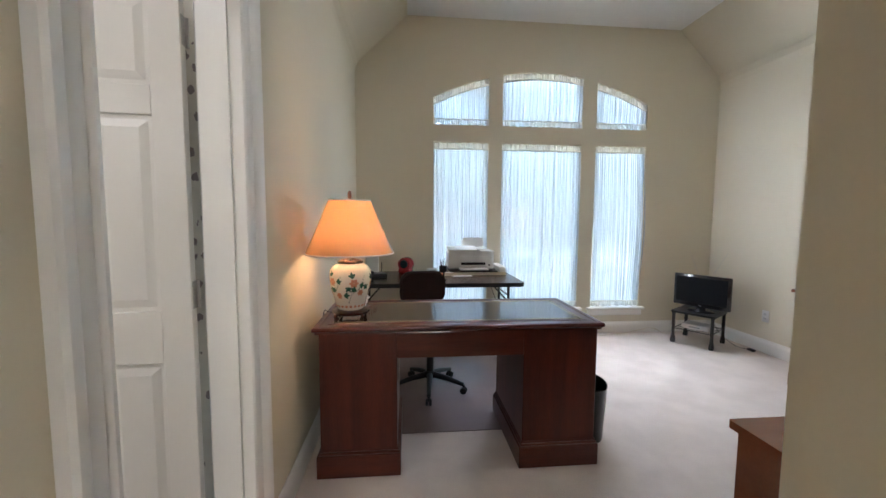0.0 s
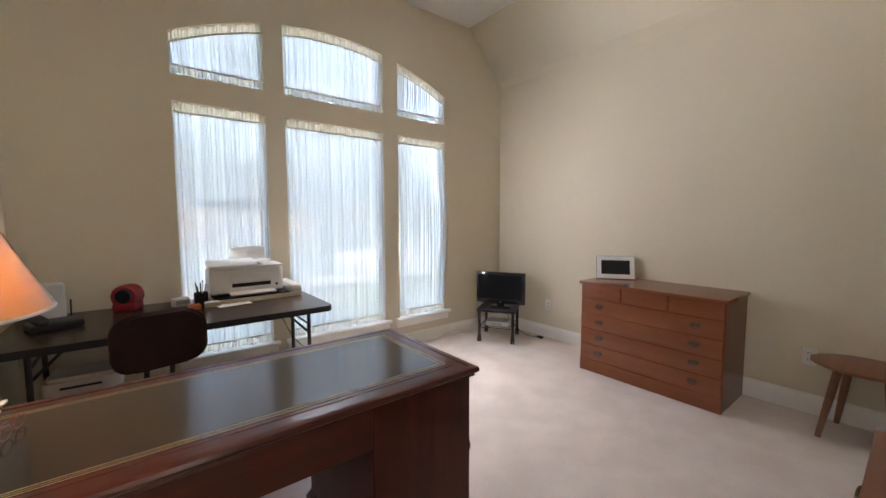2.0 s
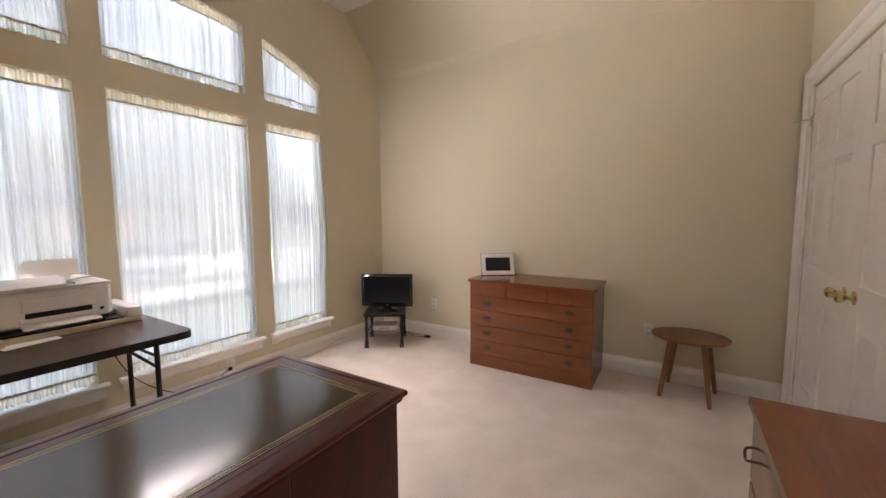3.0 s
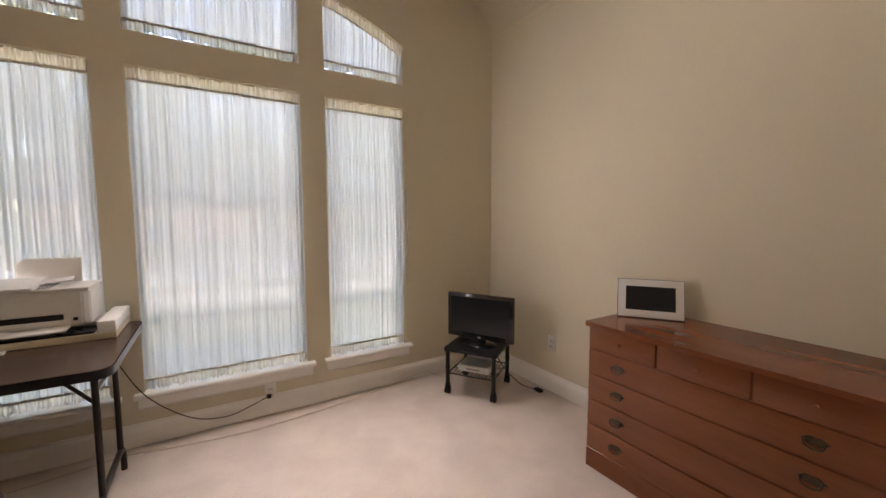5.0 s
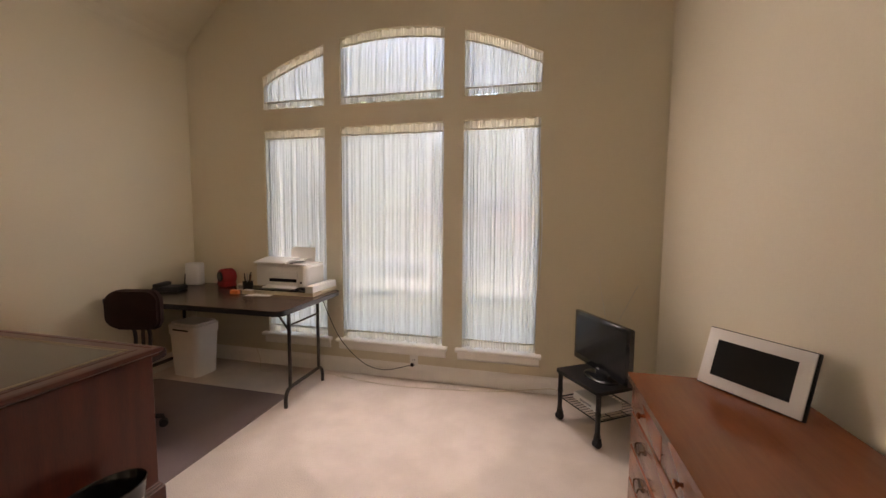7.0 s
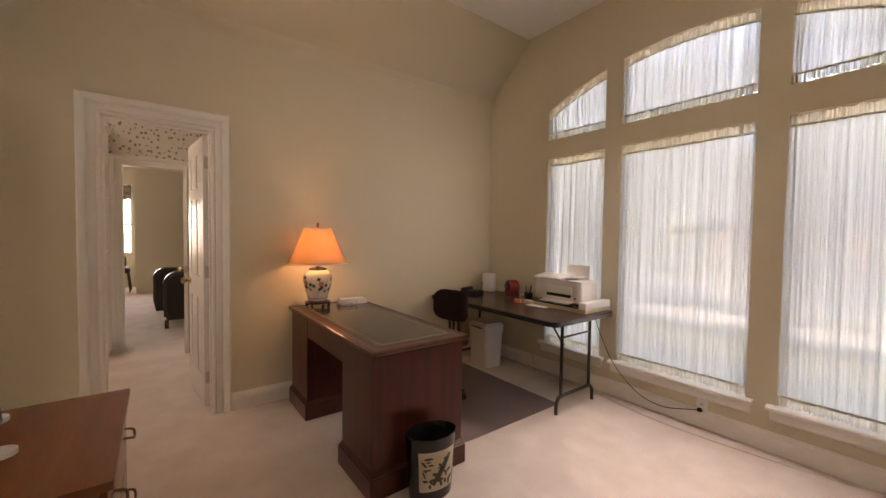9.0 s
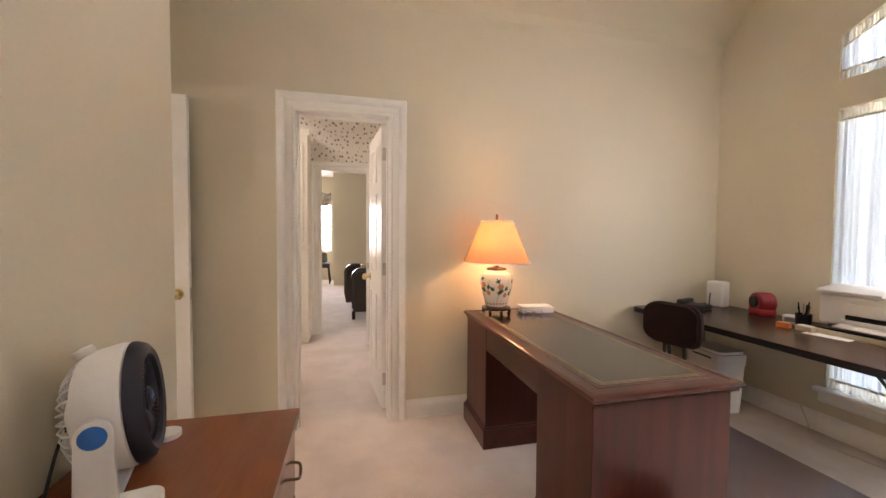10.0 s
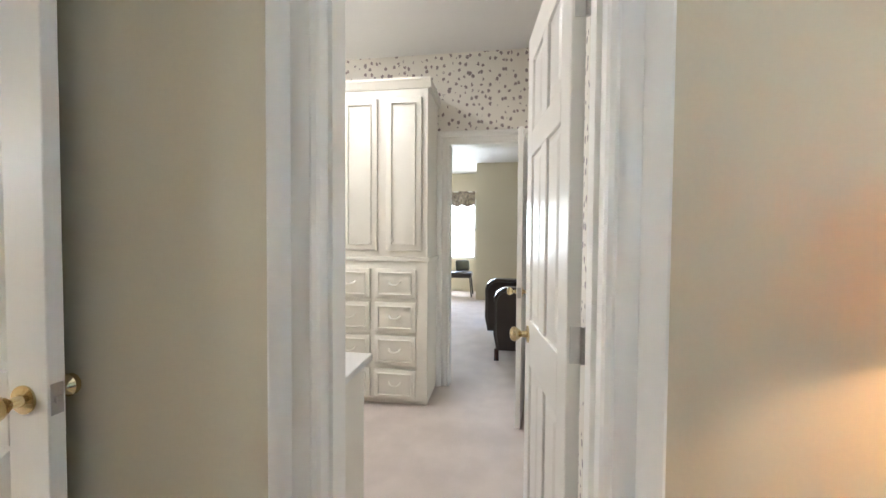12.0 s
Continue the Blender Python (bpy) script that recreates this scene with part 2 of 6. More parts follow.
def shade_material():
    """Pleated cream lampshade cloth: lets the bulb's light through, warm."""
    m = bpy.data.materials.new("lampshade_cloth")
    m.use_nodes = True
    n, l = m.node_tree.nodes, m.node_tree.links
    n.remove(n["Principled BSDF"])
    tr, di, mx = n.new("ShaderNodeBsdfTranslucent"), n.new("ShaderNodeBsdfDiffuse"), n.new("ShaderNodeMixShader")
    tr.inputs[0].default_value, di.inputs[0].default_value = (0.50, 0.255, 0.12, 1), (0.66, 0.50, 0.35, 1)
    gl, m2, fr = n.new("ShaderNodeBsdfGlossy"), n.new("ShaderNodeMixShader"), n.new("ShaderNodeFresnel")
    gl.inputs["Roughness"].default_value = 0.18
    mx.inputs[0].default_value = 0.5
    l.new(tr.outputs[0], mx.inputs[1])
    l.new(di.outputs[0], mx.inputs[2])
    l.new(fr.outputs[0], m2.inputs[0])
    l.new(mx.outputs[0], m2.inputs[1])
    l.new(gl.outputs[0], m2.inputs[2])
    l.new(m2.outputs[0], n["Material Output"].inputs[0])
    return m


SHADE = shade_material()


def glow(name, colour, strength):
    m = bpy.data.materials.new(name)
    m.use_nodes = True
    b = m.node_tree.nodes["Principled BSDF"]
    b.inputs["Base Color"].default_value = rgb(colour)
    b.inputs["Emission Color"].default_value = rgb(colour)
    b.inputs["Emission Strength"].default_value = strength
    return m


BULB = glow("lit_bulb", (1.0, 0.60, 0.28), 2.2)
VANITY_FILL = glow("vanity_fill_bulb", (1.0, 0.95, 0.88), 1.2)
DOWN_FILL = glow("downlight_fill", (1.0, 0.95, 0.87), 4.6)
HALL_FILL = glow("hall_fill_globe", (1.0, 0.97, 0.93), 5.0)


def wallpaper_material():
    """Cream paper with scattered small floral sprigs."""
    m = bpy.data.materials.new("sprig_wallpaper")
    m.use_nodes = True
    n, l = m.node_tree.nodes, m.node_tree.links
    b = n["Principled BSDF"]
    b.inputs["Roughness"].default_value = 0.7
    tc, mp, vo, nz = n.new("ShaderNodeTexCoord"), n.new("ShaderNodeMapping"), n.new("ShaderNodeTexVoronoi"), n.new("ShaderNodeTexNoise")
    mp.inputs["Scale"].default_value = (23, 23, 19)
    l.new(tc.outputs["Object"], mp.inputs[0])
    nz.inputs["Scale"].default_value = 3.5
    l.new(mp.outputs[0], nz.inputs[0])
    ad = n.new("ShaderNodeMix")
    ad.data_type = "RGBA"
    ad.inputs["Factor"].default_value = 0.30
    l.new(mp.outputs[0], ad.inputs["A"])
    l.new(nz.outputs["Color"], ad.inputs["B"])
    vo.inputs["Scale"].default_value, vo.inputs["Randomness"].default_value = 1.25, 0.75
    l.new(ad.outputs["Result"], vo.inputs["Vector"])
    lt = n.new("ShaderNodeMath")
    lt.operation = "LESS_THAN"
    lt.inputs[1].default_value = 0.27
    l.new(vo.outputs["Distance"], lt.inputs[0])
    cr = n.new("ShaderNodeValToRGB")
    cr.color_ramp.elements[0].color, cr.color_ramp.elements[1].color = (0.40, 0.26, 0.22, 1), (0.24, 0.25, 0.18, 1)
    e = cr.color_ramp.elements.new(0.5)
    e.color = (0.30, 0.25, 0.25, 1)
    l.new(nz.outputs[0], cr.inputs[0])
    mx = n.new("ShaderNodeMix")
    mx.data_type = "RGBA"
    mx.inputs["A"].default_value = (0.76, 0.72, 0.64, 1)
    l.new(cr.outputs[0], mx.inputs["B"])
    l.new(lt.outputs[0], mx.inputs["Factor"])
    l.new(mx.outputs["Result"], b.inputs["Base Color"])
    return m


PAPERW = wallpaper_material()


# ---- shaping helpers ----
def box(bm, x0, x1, y0, y1, z0, z1, bevel=0.0, seg=2, m=None):
    g = bmesh.ops.create_cube(bm, size=1, matrix=Matrix.LocRotScale(((x0 + x1) / 2, (y0 + y1) / 2, (z0 + z1) / 2), None, (abs(x1 - x0), abs(y1 - y0), abs(z1 - z0))))
    vs = g["verts"]
    if bevel:
        es = list({e for v in vs for e in v.link_edges})
        r = bmesh.ops.bevel(bm, geom=es, offset=bevel, segments=seg, affect="EDGES", profile=0.5)
        vs = list({v for f in r["faces"] for v in f.verts} | {v for v in vs if v.is_valid})
        seen, todo = set(vs), list(vs)
        while todo:
            v = todo.pop()
            for e in v.link_edges:
                o = e.other_vert(v)
                if o not in seen:
                    seen.add(o)
                    todo.append(o)
        vs = list(seen)
    if m is not None:
        bmesh.ops.transform(bm, matrix=m, verts=vs)
    return vs


def lathe(bm, profile, n=32, centre=(0, 0, 0), sx=1.0, sy=1.0, m=None):
    """Turns a profile of (radius, height) round z."""
    rings = []
    for r, z in profile:
        if r < 1e-5:
            rings.append([bm.verts.new((centre[0], centre[1], centre[2] + z))])
        else:
            rings.append([bm.verts.new((centre[0] + sx * r * math.cos(a), centre[1] + sy * r * math.sin(a), centre[2] + z)) for a in (2 * math.pi * i / n for i in range(n))])
    for p, q in zip(rings, rings[1:]):
        for i in range(n):
            j = (i + 1) % n
            if len(p) == 1 and len(q) == 1:
                continue
            f = [p[0], q[i], q[j]] if len(p) == 1 else [p[i], p[j], q[0]] if len(q) == 1 else [p[i], p[j], q[j], q[i]]
            bm.faces.new(f)
    vs = [v for r in rings for v in r]
    if m is not None:
        bmesh.ops.transform(bm, matrix=m, verts=vs)
    bmesh.ops.recalc_face_normals(bm, faces=list({f for v in vs for f in v.link_faces}))
    return vs


def tube(bm, pts, r, n=10, closed=False):
    """A round bar along points; r may be a list."""
    pts = [Vector(p) for p in pts]
    rings, ref = [], None
    for i, p in enumerate(pts):
        a = pts[i - 1] if i or closed else pts[0]
        b = pts[(i + 1) % len(pts)] if i + 1 < len(pts) or closed else pts[-1]
        t = (b - a).normalized()
        if ref is None:
            ref = t.orthogonal().normalized()
        u = (ref - t * ref.dot(t)).normalized()
        ref = u
        w = t.cross(u)
        rad = r[i] if isinstance(r, (list, tuple)) else r
        rings.append([bm.verts.new(p + rad * (math.cos(k) * u + math.sin(k) * w)) for k in (2 * math.pi * j / n for j in range(n))])
    pairs = list(zip(rings, rings[1:])) + ([(rings[-1], rings[0])] if closed else [])
    for p, q in pairs:
        for i in range(n):
            j = (i + 1) % n
            bm.faces.new((p[i], p[j], q[j], q[i]))
    if not closed:
        bm.faces.new(rings[0][::-1])
        bm.faces.new(rings[-1])
    bmesh.ops.recalc_face_normals(bm, faces=list({f for ring in rings for v in ring for f in v.link_faces}))


def curve_pts(ctrl, n=8):
    """Points of a smooth curve through the controls."""
    c = [Vector(p) for p in ctrl]
    c = [2 * c[0] - c[1]] + c + [2 * c[-1] - c[-2]]
    out = []
    for i in range(1, len(c) - 2):
        for k in range(n):
            t = k / n
            p0, p1, p2, p3 = c[i - 1:i + 3]
            out.append(0.5 * ((2 * p1) + (p2 - p0) * t + (2 * p0 - 5 * p1 + 4 * p2 - p3) * t * t + (3 * p1 - p0 - 3 * p2 + p3) * t ** 3))
    return out + [c[-2]]


def prism(bm, poly, a, b, axis="z"):
    """A flat outline drawn out from a to b along an axis."""
    put = {"z": lambda u, v, w: (u, v, w), "y": lambda u, v, w: (u, w, v), "x": lambda u, v, w: (w, u, v)}[axis]
    lo = [bm.verts.new(put(u, v, a)) for u, v in poly]
    hi = [bm.verts.new(put(u, v, b)) for u, v in poly]
    fs = [bm.faces.new(lo[::-1]), bm.faces.new(hi)]
    for i in range(len(poly)):
        j = (i + 1) % len(poly)
        fs.append(bm.faces.new((lo[i], lo[j], hi[j], hi[i])))
    bmesh.ops.recalc_face_normals(bm, faces=fs)
    return lo + hi


def rounded(x0, x1, y0, y1, r, n=5):
    """The outline of a rectangle with round corners."""
    out = []
    for cx, cy, a0 in ((x1 - r, y1 - r, 0), (x0 + r, y1 - r, 90), (x0 + r, y0 + r, 180), (x1 - r, y0 + r, 270)):
        for k in range(n + 1):
            a = radians(a0 + 90 * k / n)
            out.append((cx + r * math.cos(a), cy + r * math.sin(a)))
    return out


def moulding(bm, profile, start, along, across, out, mitre0=0, mitre1=0):
    """Sweeps a profile of (u across, v out) in a straight line; mitres lengthen the ends with u."""
    s, a, c, o = Vector(start), Vector(along), Vector(across), Vector(out)
    d = a.normalized()
    p = [bm.verts.new(s + c * u + o * v - d * (u * mitre0)) for u, v in profile]
    q = [bm.verts.new(s + a + c * u + o * v + d * (u * mitre1)) for u, v in profile]
    fs = [bm.faces.new(p), bm.faces.new(q[::-1])]
    for i in range(len(p)):
        j = (i + 1) % len(p)
        fs.append(bm.faces.new((p[i], q[i], q[j], p[j])))
    bmesh.ops.recalc_face_normals(bm, faces=fs)


def link_mesh(name, bm, material, smooth=0):
    me = bpy.data.meshes.new(name)
    if smooth:
        for f in bm.faces:
            f.smooth = True
        for e in bm.edges:
            if len(e.link_faces) == 2 and e.calc_face_angle(0) > radians(smooth):
                e.smooth = False
    bm.to_mesh(me)
    bm.free()
    me.materials.append(material)
    return new(name, me)


def part(name, bm, material, parent, label="", smooth=35):
    ob = link_mesh(name, bm, material, smooth)
    ob.parent = parent
    return tagged(ob, label)


def thing(name, label, category, m=None, group="", kind=""):
    ob = new(name)
    ob.empty_display_size = 0.05
    if m is not None:
        ob.matrix_world = m
    return tagged(ob, label, category, group, kind)


def structure(name, bm, material, label="", category="", smooth=0):
    return tagged(link_mesh(name, bm, material, smooth), label, category or name.split("_")[0], kind="structure")


def B():
    return bmesh.new()


# ---- the plan ----
XL, XR, YW, YN = -0.345, 3.70, 4.335, 0.67      # study: west wall, east wall, window wall, near wall
XC, YE = 0.68, -0.40                             # entry recess: its east corner and the wall with the entry door
FLAT, SPRING = 3.38, 2.87                        # flat ceiling, foot of the slopes
DY0, DY1, DH = 0.960, 1.552, 2.076                # doorway to the dressing room
HX, HY0, HY1, HC = -2.82, -1.30, 1.70, 2.88      # dressing room: far wall, side walls, ceiling
FY0, FY1, FH = 0.925, 1.60, 2.095                 # far doorway
ARCH = lambda x: 2.865 - 0.208 * (x - 1.655) ** 2
WINS = [(0.465, 1.062), (1.208, 2.103), (2.262, 2.845)]
SILL, HEAD, UP = 0.29, 2.112, 2.292

# floors
bm = B()
box(bm, XL - 0.12, XR + 0.15, -2.6, YW + 0.02, -0.12, 0)
structure("floor", bm, CARPET, "pinkish beige cut-pile carpet with brushed patches", "carpet")
bm = B()
box(bm, HX - 0.12, XL - 0.12, HY0 - 0.1, HY1 + 0.1, -0.12, 0)
structure("floor_dressing_room", bm, CARPET, "pinkish beige carpet of the dressing room", "carpet")
bm = B()
box(bm, -9.0, HX - 0.12, -2.0, 4.0, -0.12, 0)
structure("floor_far_room", bm, CARPET, "beige carpet of the far bedroom", "carpet")

# window wall with six openings
bm = B()
T = 0.15
xs = [XL - 0.12] + [v for w in WINS for v in w] + [XR + 0.12]
for a, b in zip(xs[::2], xs[1::2]):
    box(bm, a, b, YW, YW + T, -0.1, 3.6)
for a, b in WINS:
    box(bm, a, b, YW, YW + T, -0.1, SILL)
    box(bm, a, b, YW, YW + T, HEAD, UP)
    n = 14
    top = [(a + (b - a) * i / n, ARCH(a + (b - a) * i / n)) for i in range(n + 1)]
    for (xa, za), (xb, zb) in zip(top, top[1:]):
        prism(bm, [(xa, za), (xb, zb), (xb, 3.6), (xa, 3.6)], YW, YW + T, "y")
bmesh.ops.remove_doubles(bm, verts=bm.verts, dist=1e-5)
structure("wall_windows", bm, WALL, "tan painted wall with an arched group of six window openings", "wall")

# side walls
bm = B()
box(bm, XR, XR + 0.12, -2.6, YW, -0.1, 3.6)
structure("wall_east", bm, WALL, "plain tan painted wall", "wall")
bm = B()
box(bm, XL - 0.12, XL, DY1 + 0.02, YW, -0.1, 3.6)
box(bm, XL - 0.12, XL, -2.6, DY0 - 0.02, -0.1, 3.6)
box(bm, XL - 0.12, XL, DY0 - 0.02, DY1 + 0.02, DH + 0.02, 3.6)
structure("wall_west", bm, WALL, "tan painted wall with a doorway", "wall")

# near wall with the closet's opening, and the entry recess
CX0, CX1, CH = 1.94, 3.56, 2.10
bm = B()
box(bm, XC, CX0, YN - 0.12, YN, -0.1, 3.6)
box(bm, CX1, XR, YN - 0.12, YN, -0.1, 3.6)
box(bm, CX0, CX1, YN - 0.12, YN, CH, 3.6)
box(bm, XC, XC + 0.12, YE, YN - 0.12, -0.1, 3.6)
structure("wall_near", bm, WALL, "tan painted wall with a closet opening and an outside corner", "wall")
bm = B()
EX0, EX1 = -0.235, 0.545
box(bm, XL, EX0, YE - 0.12, YE, -0.1, 3.6)
box(bm, EX1, XR, YE - 0.12, YE, -0.1, 3.6)
box(bm, EX0, EX1, YE - 0.12, YE, 2.065, 3.6)
structure("wall_entry", bm, WALL, "tan painted wall with the entry doorway", "wall")
bm = B()
box(bm, XL - 0.12, XR + 0.12, -2.72, -2.6, -0.1, 3.6)
structure("wall_hall", bm, WALL, "plain tan hall wall", "wall")

# ceilings
bm = B()
SLX, SRX = 0.19, 3.19
prism(bm, [(SLX - 0.01, FLAT), (SRX + 0.01, FLAT), (SRX + 0.01, FLAT + 0.15), (SLX - 0.01, FLAT + 0.15)], -2.6, YW, "y")
structure("ceiling", bm, CEIL, "white textured flat ceiling above sloping sides", "ceiling")
for nm, wx, sx, sg in (("ceiling_slope_west", XL, SLX, 1), ("ceiling_slope_east", XR, SRX, -1)):
    bm = B()
    pts = [(wx - sg * 0.001, SPRING - 0.10), (wx + sg * 0.006, SPRING - 0.04), (wx + sg * 0.03, SPRING + 0.02), (wx + sg * 0.075, SPRING + 0.072)]
    pts += [(sx, FLAT)]
    prism(bm, pts + [(sx, FLAT + 0.15), (wx - sg * 0.001, FLAT + 0.15)], -2.6, YW, "y")
    structure(nm, bm, WALL, "sloping tan ceiling side", "ceiling")

# baseboards
BASE = [(0, 0), (0, 0.016), (0.085, 0.016), (0.105, 0.012), (0.118, 0.006), (0.13, 0.004), (0.13, 0)]
bm = B()
moulding(bm, BASE, (XL, YW, 0), (XR - XL, 0, 0), (0, 0, 1), (0, -1, 0))
moulding(bm, BASE, (XR, YN, 0), (0, YW - YN - 0.016, 0), (0, 0, 1), (-1, 0, 0))
moulding(bm, BASE, (XL, DY1 + 0.118, 0), (0, YW - DY1 - 0.134, 0), (0, 0, 1), (1, 0, 0))
moulding(bm, BASE, (XL, YE, 0), (0, DY0 - 0.118 - YE, 0), (0, 0, 1), (1, 0, 0))
moulding(bm, BASE, (XC - 0.016, YN, 0), (CX0 - 0.118 - XC + 0.016, 0, 0), (0, 0, 1), (0, 1, 0))
moulding(bm, BASE, (XC, YE, 0), (0, YN - YE, 0), (0, 0, 1), (-1, 0, 0))
structure("baseboard", bm, TRIM, "cream painted baseboard", "baseboard")

# door casings
CASE = [(0, 0), (0, 0.009), (0.006, 0.015), (0.017, 0.016), (0.026, 0.007), (0.032, 0.008), (0.060, 0.013), (0.069, 0.009), (0.078, 0.022), (0.092, 0.030), (0.110, 0.031), (0.118, 0.024), (0.118, 0)]


def casing(name, p0, p1, height, out, label):
    """A mitred architrave round an opening from p0 to p1 on a wall whose room side is out."""
    p0, p1, o = Vector(p0), Vector(p1), Vector(out)
    d = (p1 - p0).normalized()
    t = thing(name, label, "door casing", kind="structure")
    for side, (p, ac) in (("jamb_moulding", (p0, -d)), ("jamb_moulding", (p1, d))):
        bm = B()
        moulding(bm, CASE, p, (0, 0, height), ac, o, 0, 1)
        part(side, bm, TRIM, t)
    bm = B()
    moulding(bm, CASE, p0 + Vector((0, 0, height)), p1 - p0, (0, 0, 1), o, 1, 1)
    part("head_moulding", bm, TRIM, t)
    return t


def jambs(name, bmf):
    bm = B()
    bmf(bm)
    return structure(name, bm, TRIM, "cream painted door jamb with a stop", "door jamb")


casing("door_casing", (XL, DY0, 0), (XL, DY1, 0), DH, (1, 0, 0), "white moulded casing round the dressing room doorway")
casing("door_casing", (XL - 0.12, DY0, 0), (XL - 0.12, DY1, 0), DH, (-1, 0, 0), "white moulded casing on the dressing room side")
casing("door_casing", (HX, FY0, 0), (HX, FY1, 0), FH, (1, 0, 0), "cream moulded casing round the far doorway")
casing("door_casing", (CX0, YN, 0), (CX1, YN, 0), CH, (0, 1, 0), "white moulded casing round the closet doors")
casing("door_casing", (EX0, YE, 0), (EX1, YE, 0), CH, (0, 1, 0), "white moulded casing round the entry doorway")


def j1(bm):
    x0, x1 = XL - 0.12, XL
    box(bm, x0, x1, DY0 - 0.02, DY0, 0, DH)
    box(bm, x0, x1, DY1, DY1 + 0.02, 0, DH)
    box(bm, x0, x1, DY0 - 0.02, DY1 + 0.02, DH, DH + 0.02)
    for y0, y1 in ((DY0, DY0 + 0.011), (DY1 - 0.011, DY1)):
        box(bm, x0 + 0.04, x1 - 0.03, y0, y1, 0, DH)
    box(bm, x0 + 0.04, x1 - 0.03, DY0, DY1, DH - 0.011, DH)


jambs("door_jamb", j1)


def j2(bm):
    box(bm, HX - 0.12, HX, FY0 - 0.02, FY0, 0, FH)
    box(bm, HX - 0.12, HX, FY1, FY1 + 0.02, 0, FH)
    box(bm, HX - 0.12, HX, FY0 - 0.02, FY1 + 0.02, FH, FH + 0.02)


jambs("door_jamb_far", j2)


def six_panel_door(name, width, height, m, label, knob_side=1, thick=0.035, both=True):
    """Leaf in local x from the hinge, standing on z = 0, thickness round y = 0."""
    t = thing(name, label, "door", m, kind="structure")
    h, st = thick / 2, 0.105 * min(1, width / 0.7)
    mid = 0.09 * min(1, width / 0.7)
    rails = [(0.0, 0.22), (0.81, 0.98), (1.59, 1.68), (height - 0.115, height)]
    bm = B()
    box(bm, 0.002, width - 0.002, -h + 0.009, h - 0.009, 0.002, height - 0.002)
    for a, b in ((0, st), (width - st, width)):
        box(bm, a, b, -h, h, 0, height, 0.002, 1)
    for a, b in rails:
        box(bm, st, width - st, -h, h, a, b, 0.002, 1)
    for (_, a), (b, _) in zip(rails, rails[1:]):
        box(bm, (width - mid) / 2, (width + mid) / 2, -h, h, a, b, 0.002, 1)
    part("leaf", bm, DOORP, t)
    for (_, a), (b, _) in zip(rails, rails[1:]):
        for u, v in ((st, (width - mid) / 2), ((width + mid) / 2, width - st)):
            bm = B()
            g = 0.012
            for s in (1, -1):
                lo = [(u + g, a + g), (v - g, a + g), (v - g, b - g), (u + g, b - g)]
                k = g + 0.026
                hi = [(u + k, a + k), (v - k, a + k), (v - k, b - k), (u + k, b - k)]
                p = [bm.verts.new((x, s * (h - 0.0095), z)) for x, z in lo]
                q = [bm.verts.new((x, s * (h - 0.002), z)) for x, z in hi]
                bm.faces.new(q)
                for i in range(4):
                    bm.faces.new((p[i], p[(i + 1) % 4], q[(i + 1) % 4], q[i]))
            bmesh.ops.recalc_face_normals(bm, faces=bm.faces)
            part("panel", bm, DOORP, t, smooth=0)
    kx = width - 0.062 if knob_side > 0 else 0.062
    for s in ((1, -1) if both else (1,)):
        bm = B()
        lathe(bm, [(0, 0.004), (0.032, 0.004), (0.032, 0.008), (0.014, 0.012), (0.011, 0.03), (0.02, 0.04), (0.0275, 0.052), (0.0265, 0.064), (0.017, 0.072), (0, 0.074)], 24,
              m=Matrix.Translation((kx, s * (h - 0.004), 0.92)) @ Matrix.Rotation(radians(-90 * s), 4, "X"))
        part("door_knob", bm, BRASS, t, "polished brass knob")
    bm = B()
    box(bm, width - 0.0005, width + 0.0015, -0.0125, 0.0125, 0.885, 0.955, 0.0005, 1)
    box(bm, width, width + 0.01, -0.007, 0.007, 0.912, 0.928, 0.002, 1)
    part("latch_plate", bm, STEEL, t, "steel latch plate")
    for z in (0.22, height / 2, height - 0.2):
        bm = B()
        tube(bm, [(-0.004, -h - 0.003, z - 0.045), (-0.004, -h - 0.003, z + 0.045)], 0.006, 8)
        box(bm, -0.002, 0.0, -h, h - 0.008, z - 0.045, z + 0.045)
        part("hinge", bm, STEEL, t, "steel hinge")
    return t


six_panel_door("door_1", 0.59, 2.055, pose(XL - 0.155, DY1 - 0.022, 0.012, 0, 0, 185.5), "white six-panel door standing open into the dressing room")
six_panel_door("door_2", 0.67, 2.03, pose(HX + 0.02, FY1 - 0.035, 0.012, 0, 0, -7), "white six-panel far door standing open")
six_panel_door("door_3", 0.76, 2.075, pose(XL + 0.095, YE + 0.02, 0.014, 0, 0, 90), "white six-panel entry door folded open against the wall")
cm = (CX0 + CX1) / 2
six_panel_door("door_4", cm - CX0 - 0.003, 2.08, pose(CX0 + 0.001, YN - 0.022, 0.012), "white six-panel closet door, closed, with a brass knob", both=True)
six_panel_door("door_5", cm - CX0 - 0.003, 2.08, pose(CX1 - 0.001, YN - 0.022, 0.012, 0, 0, 180), "white six-panel closet door, closed, with a brass knob", both=True)

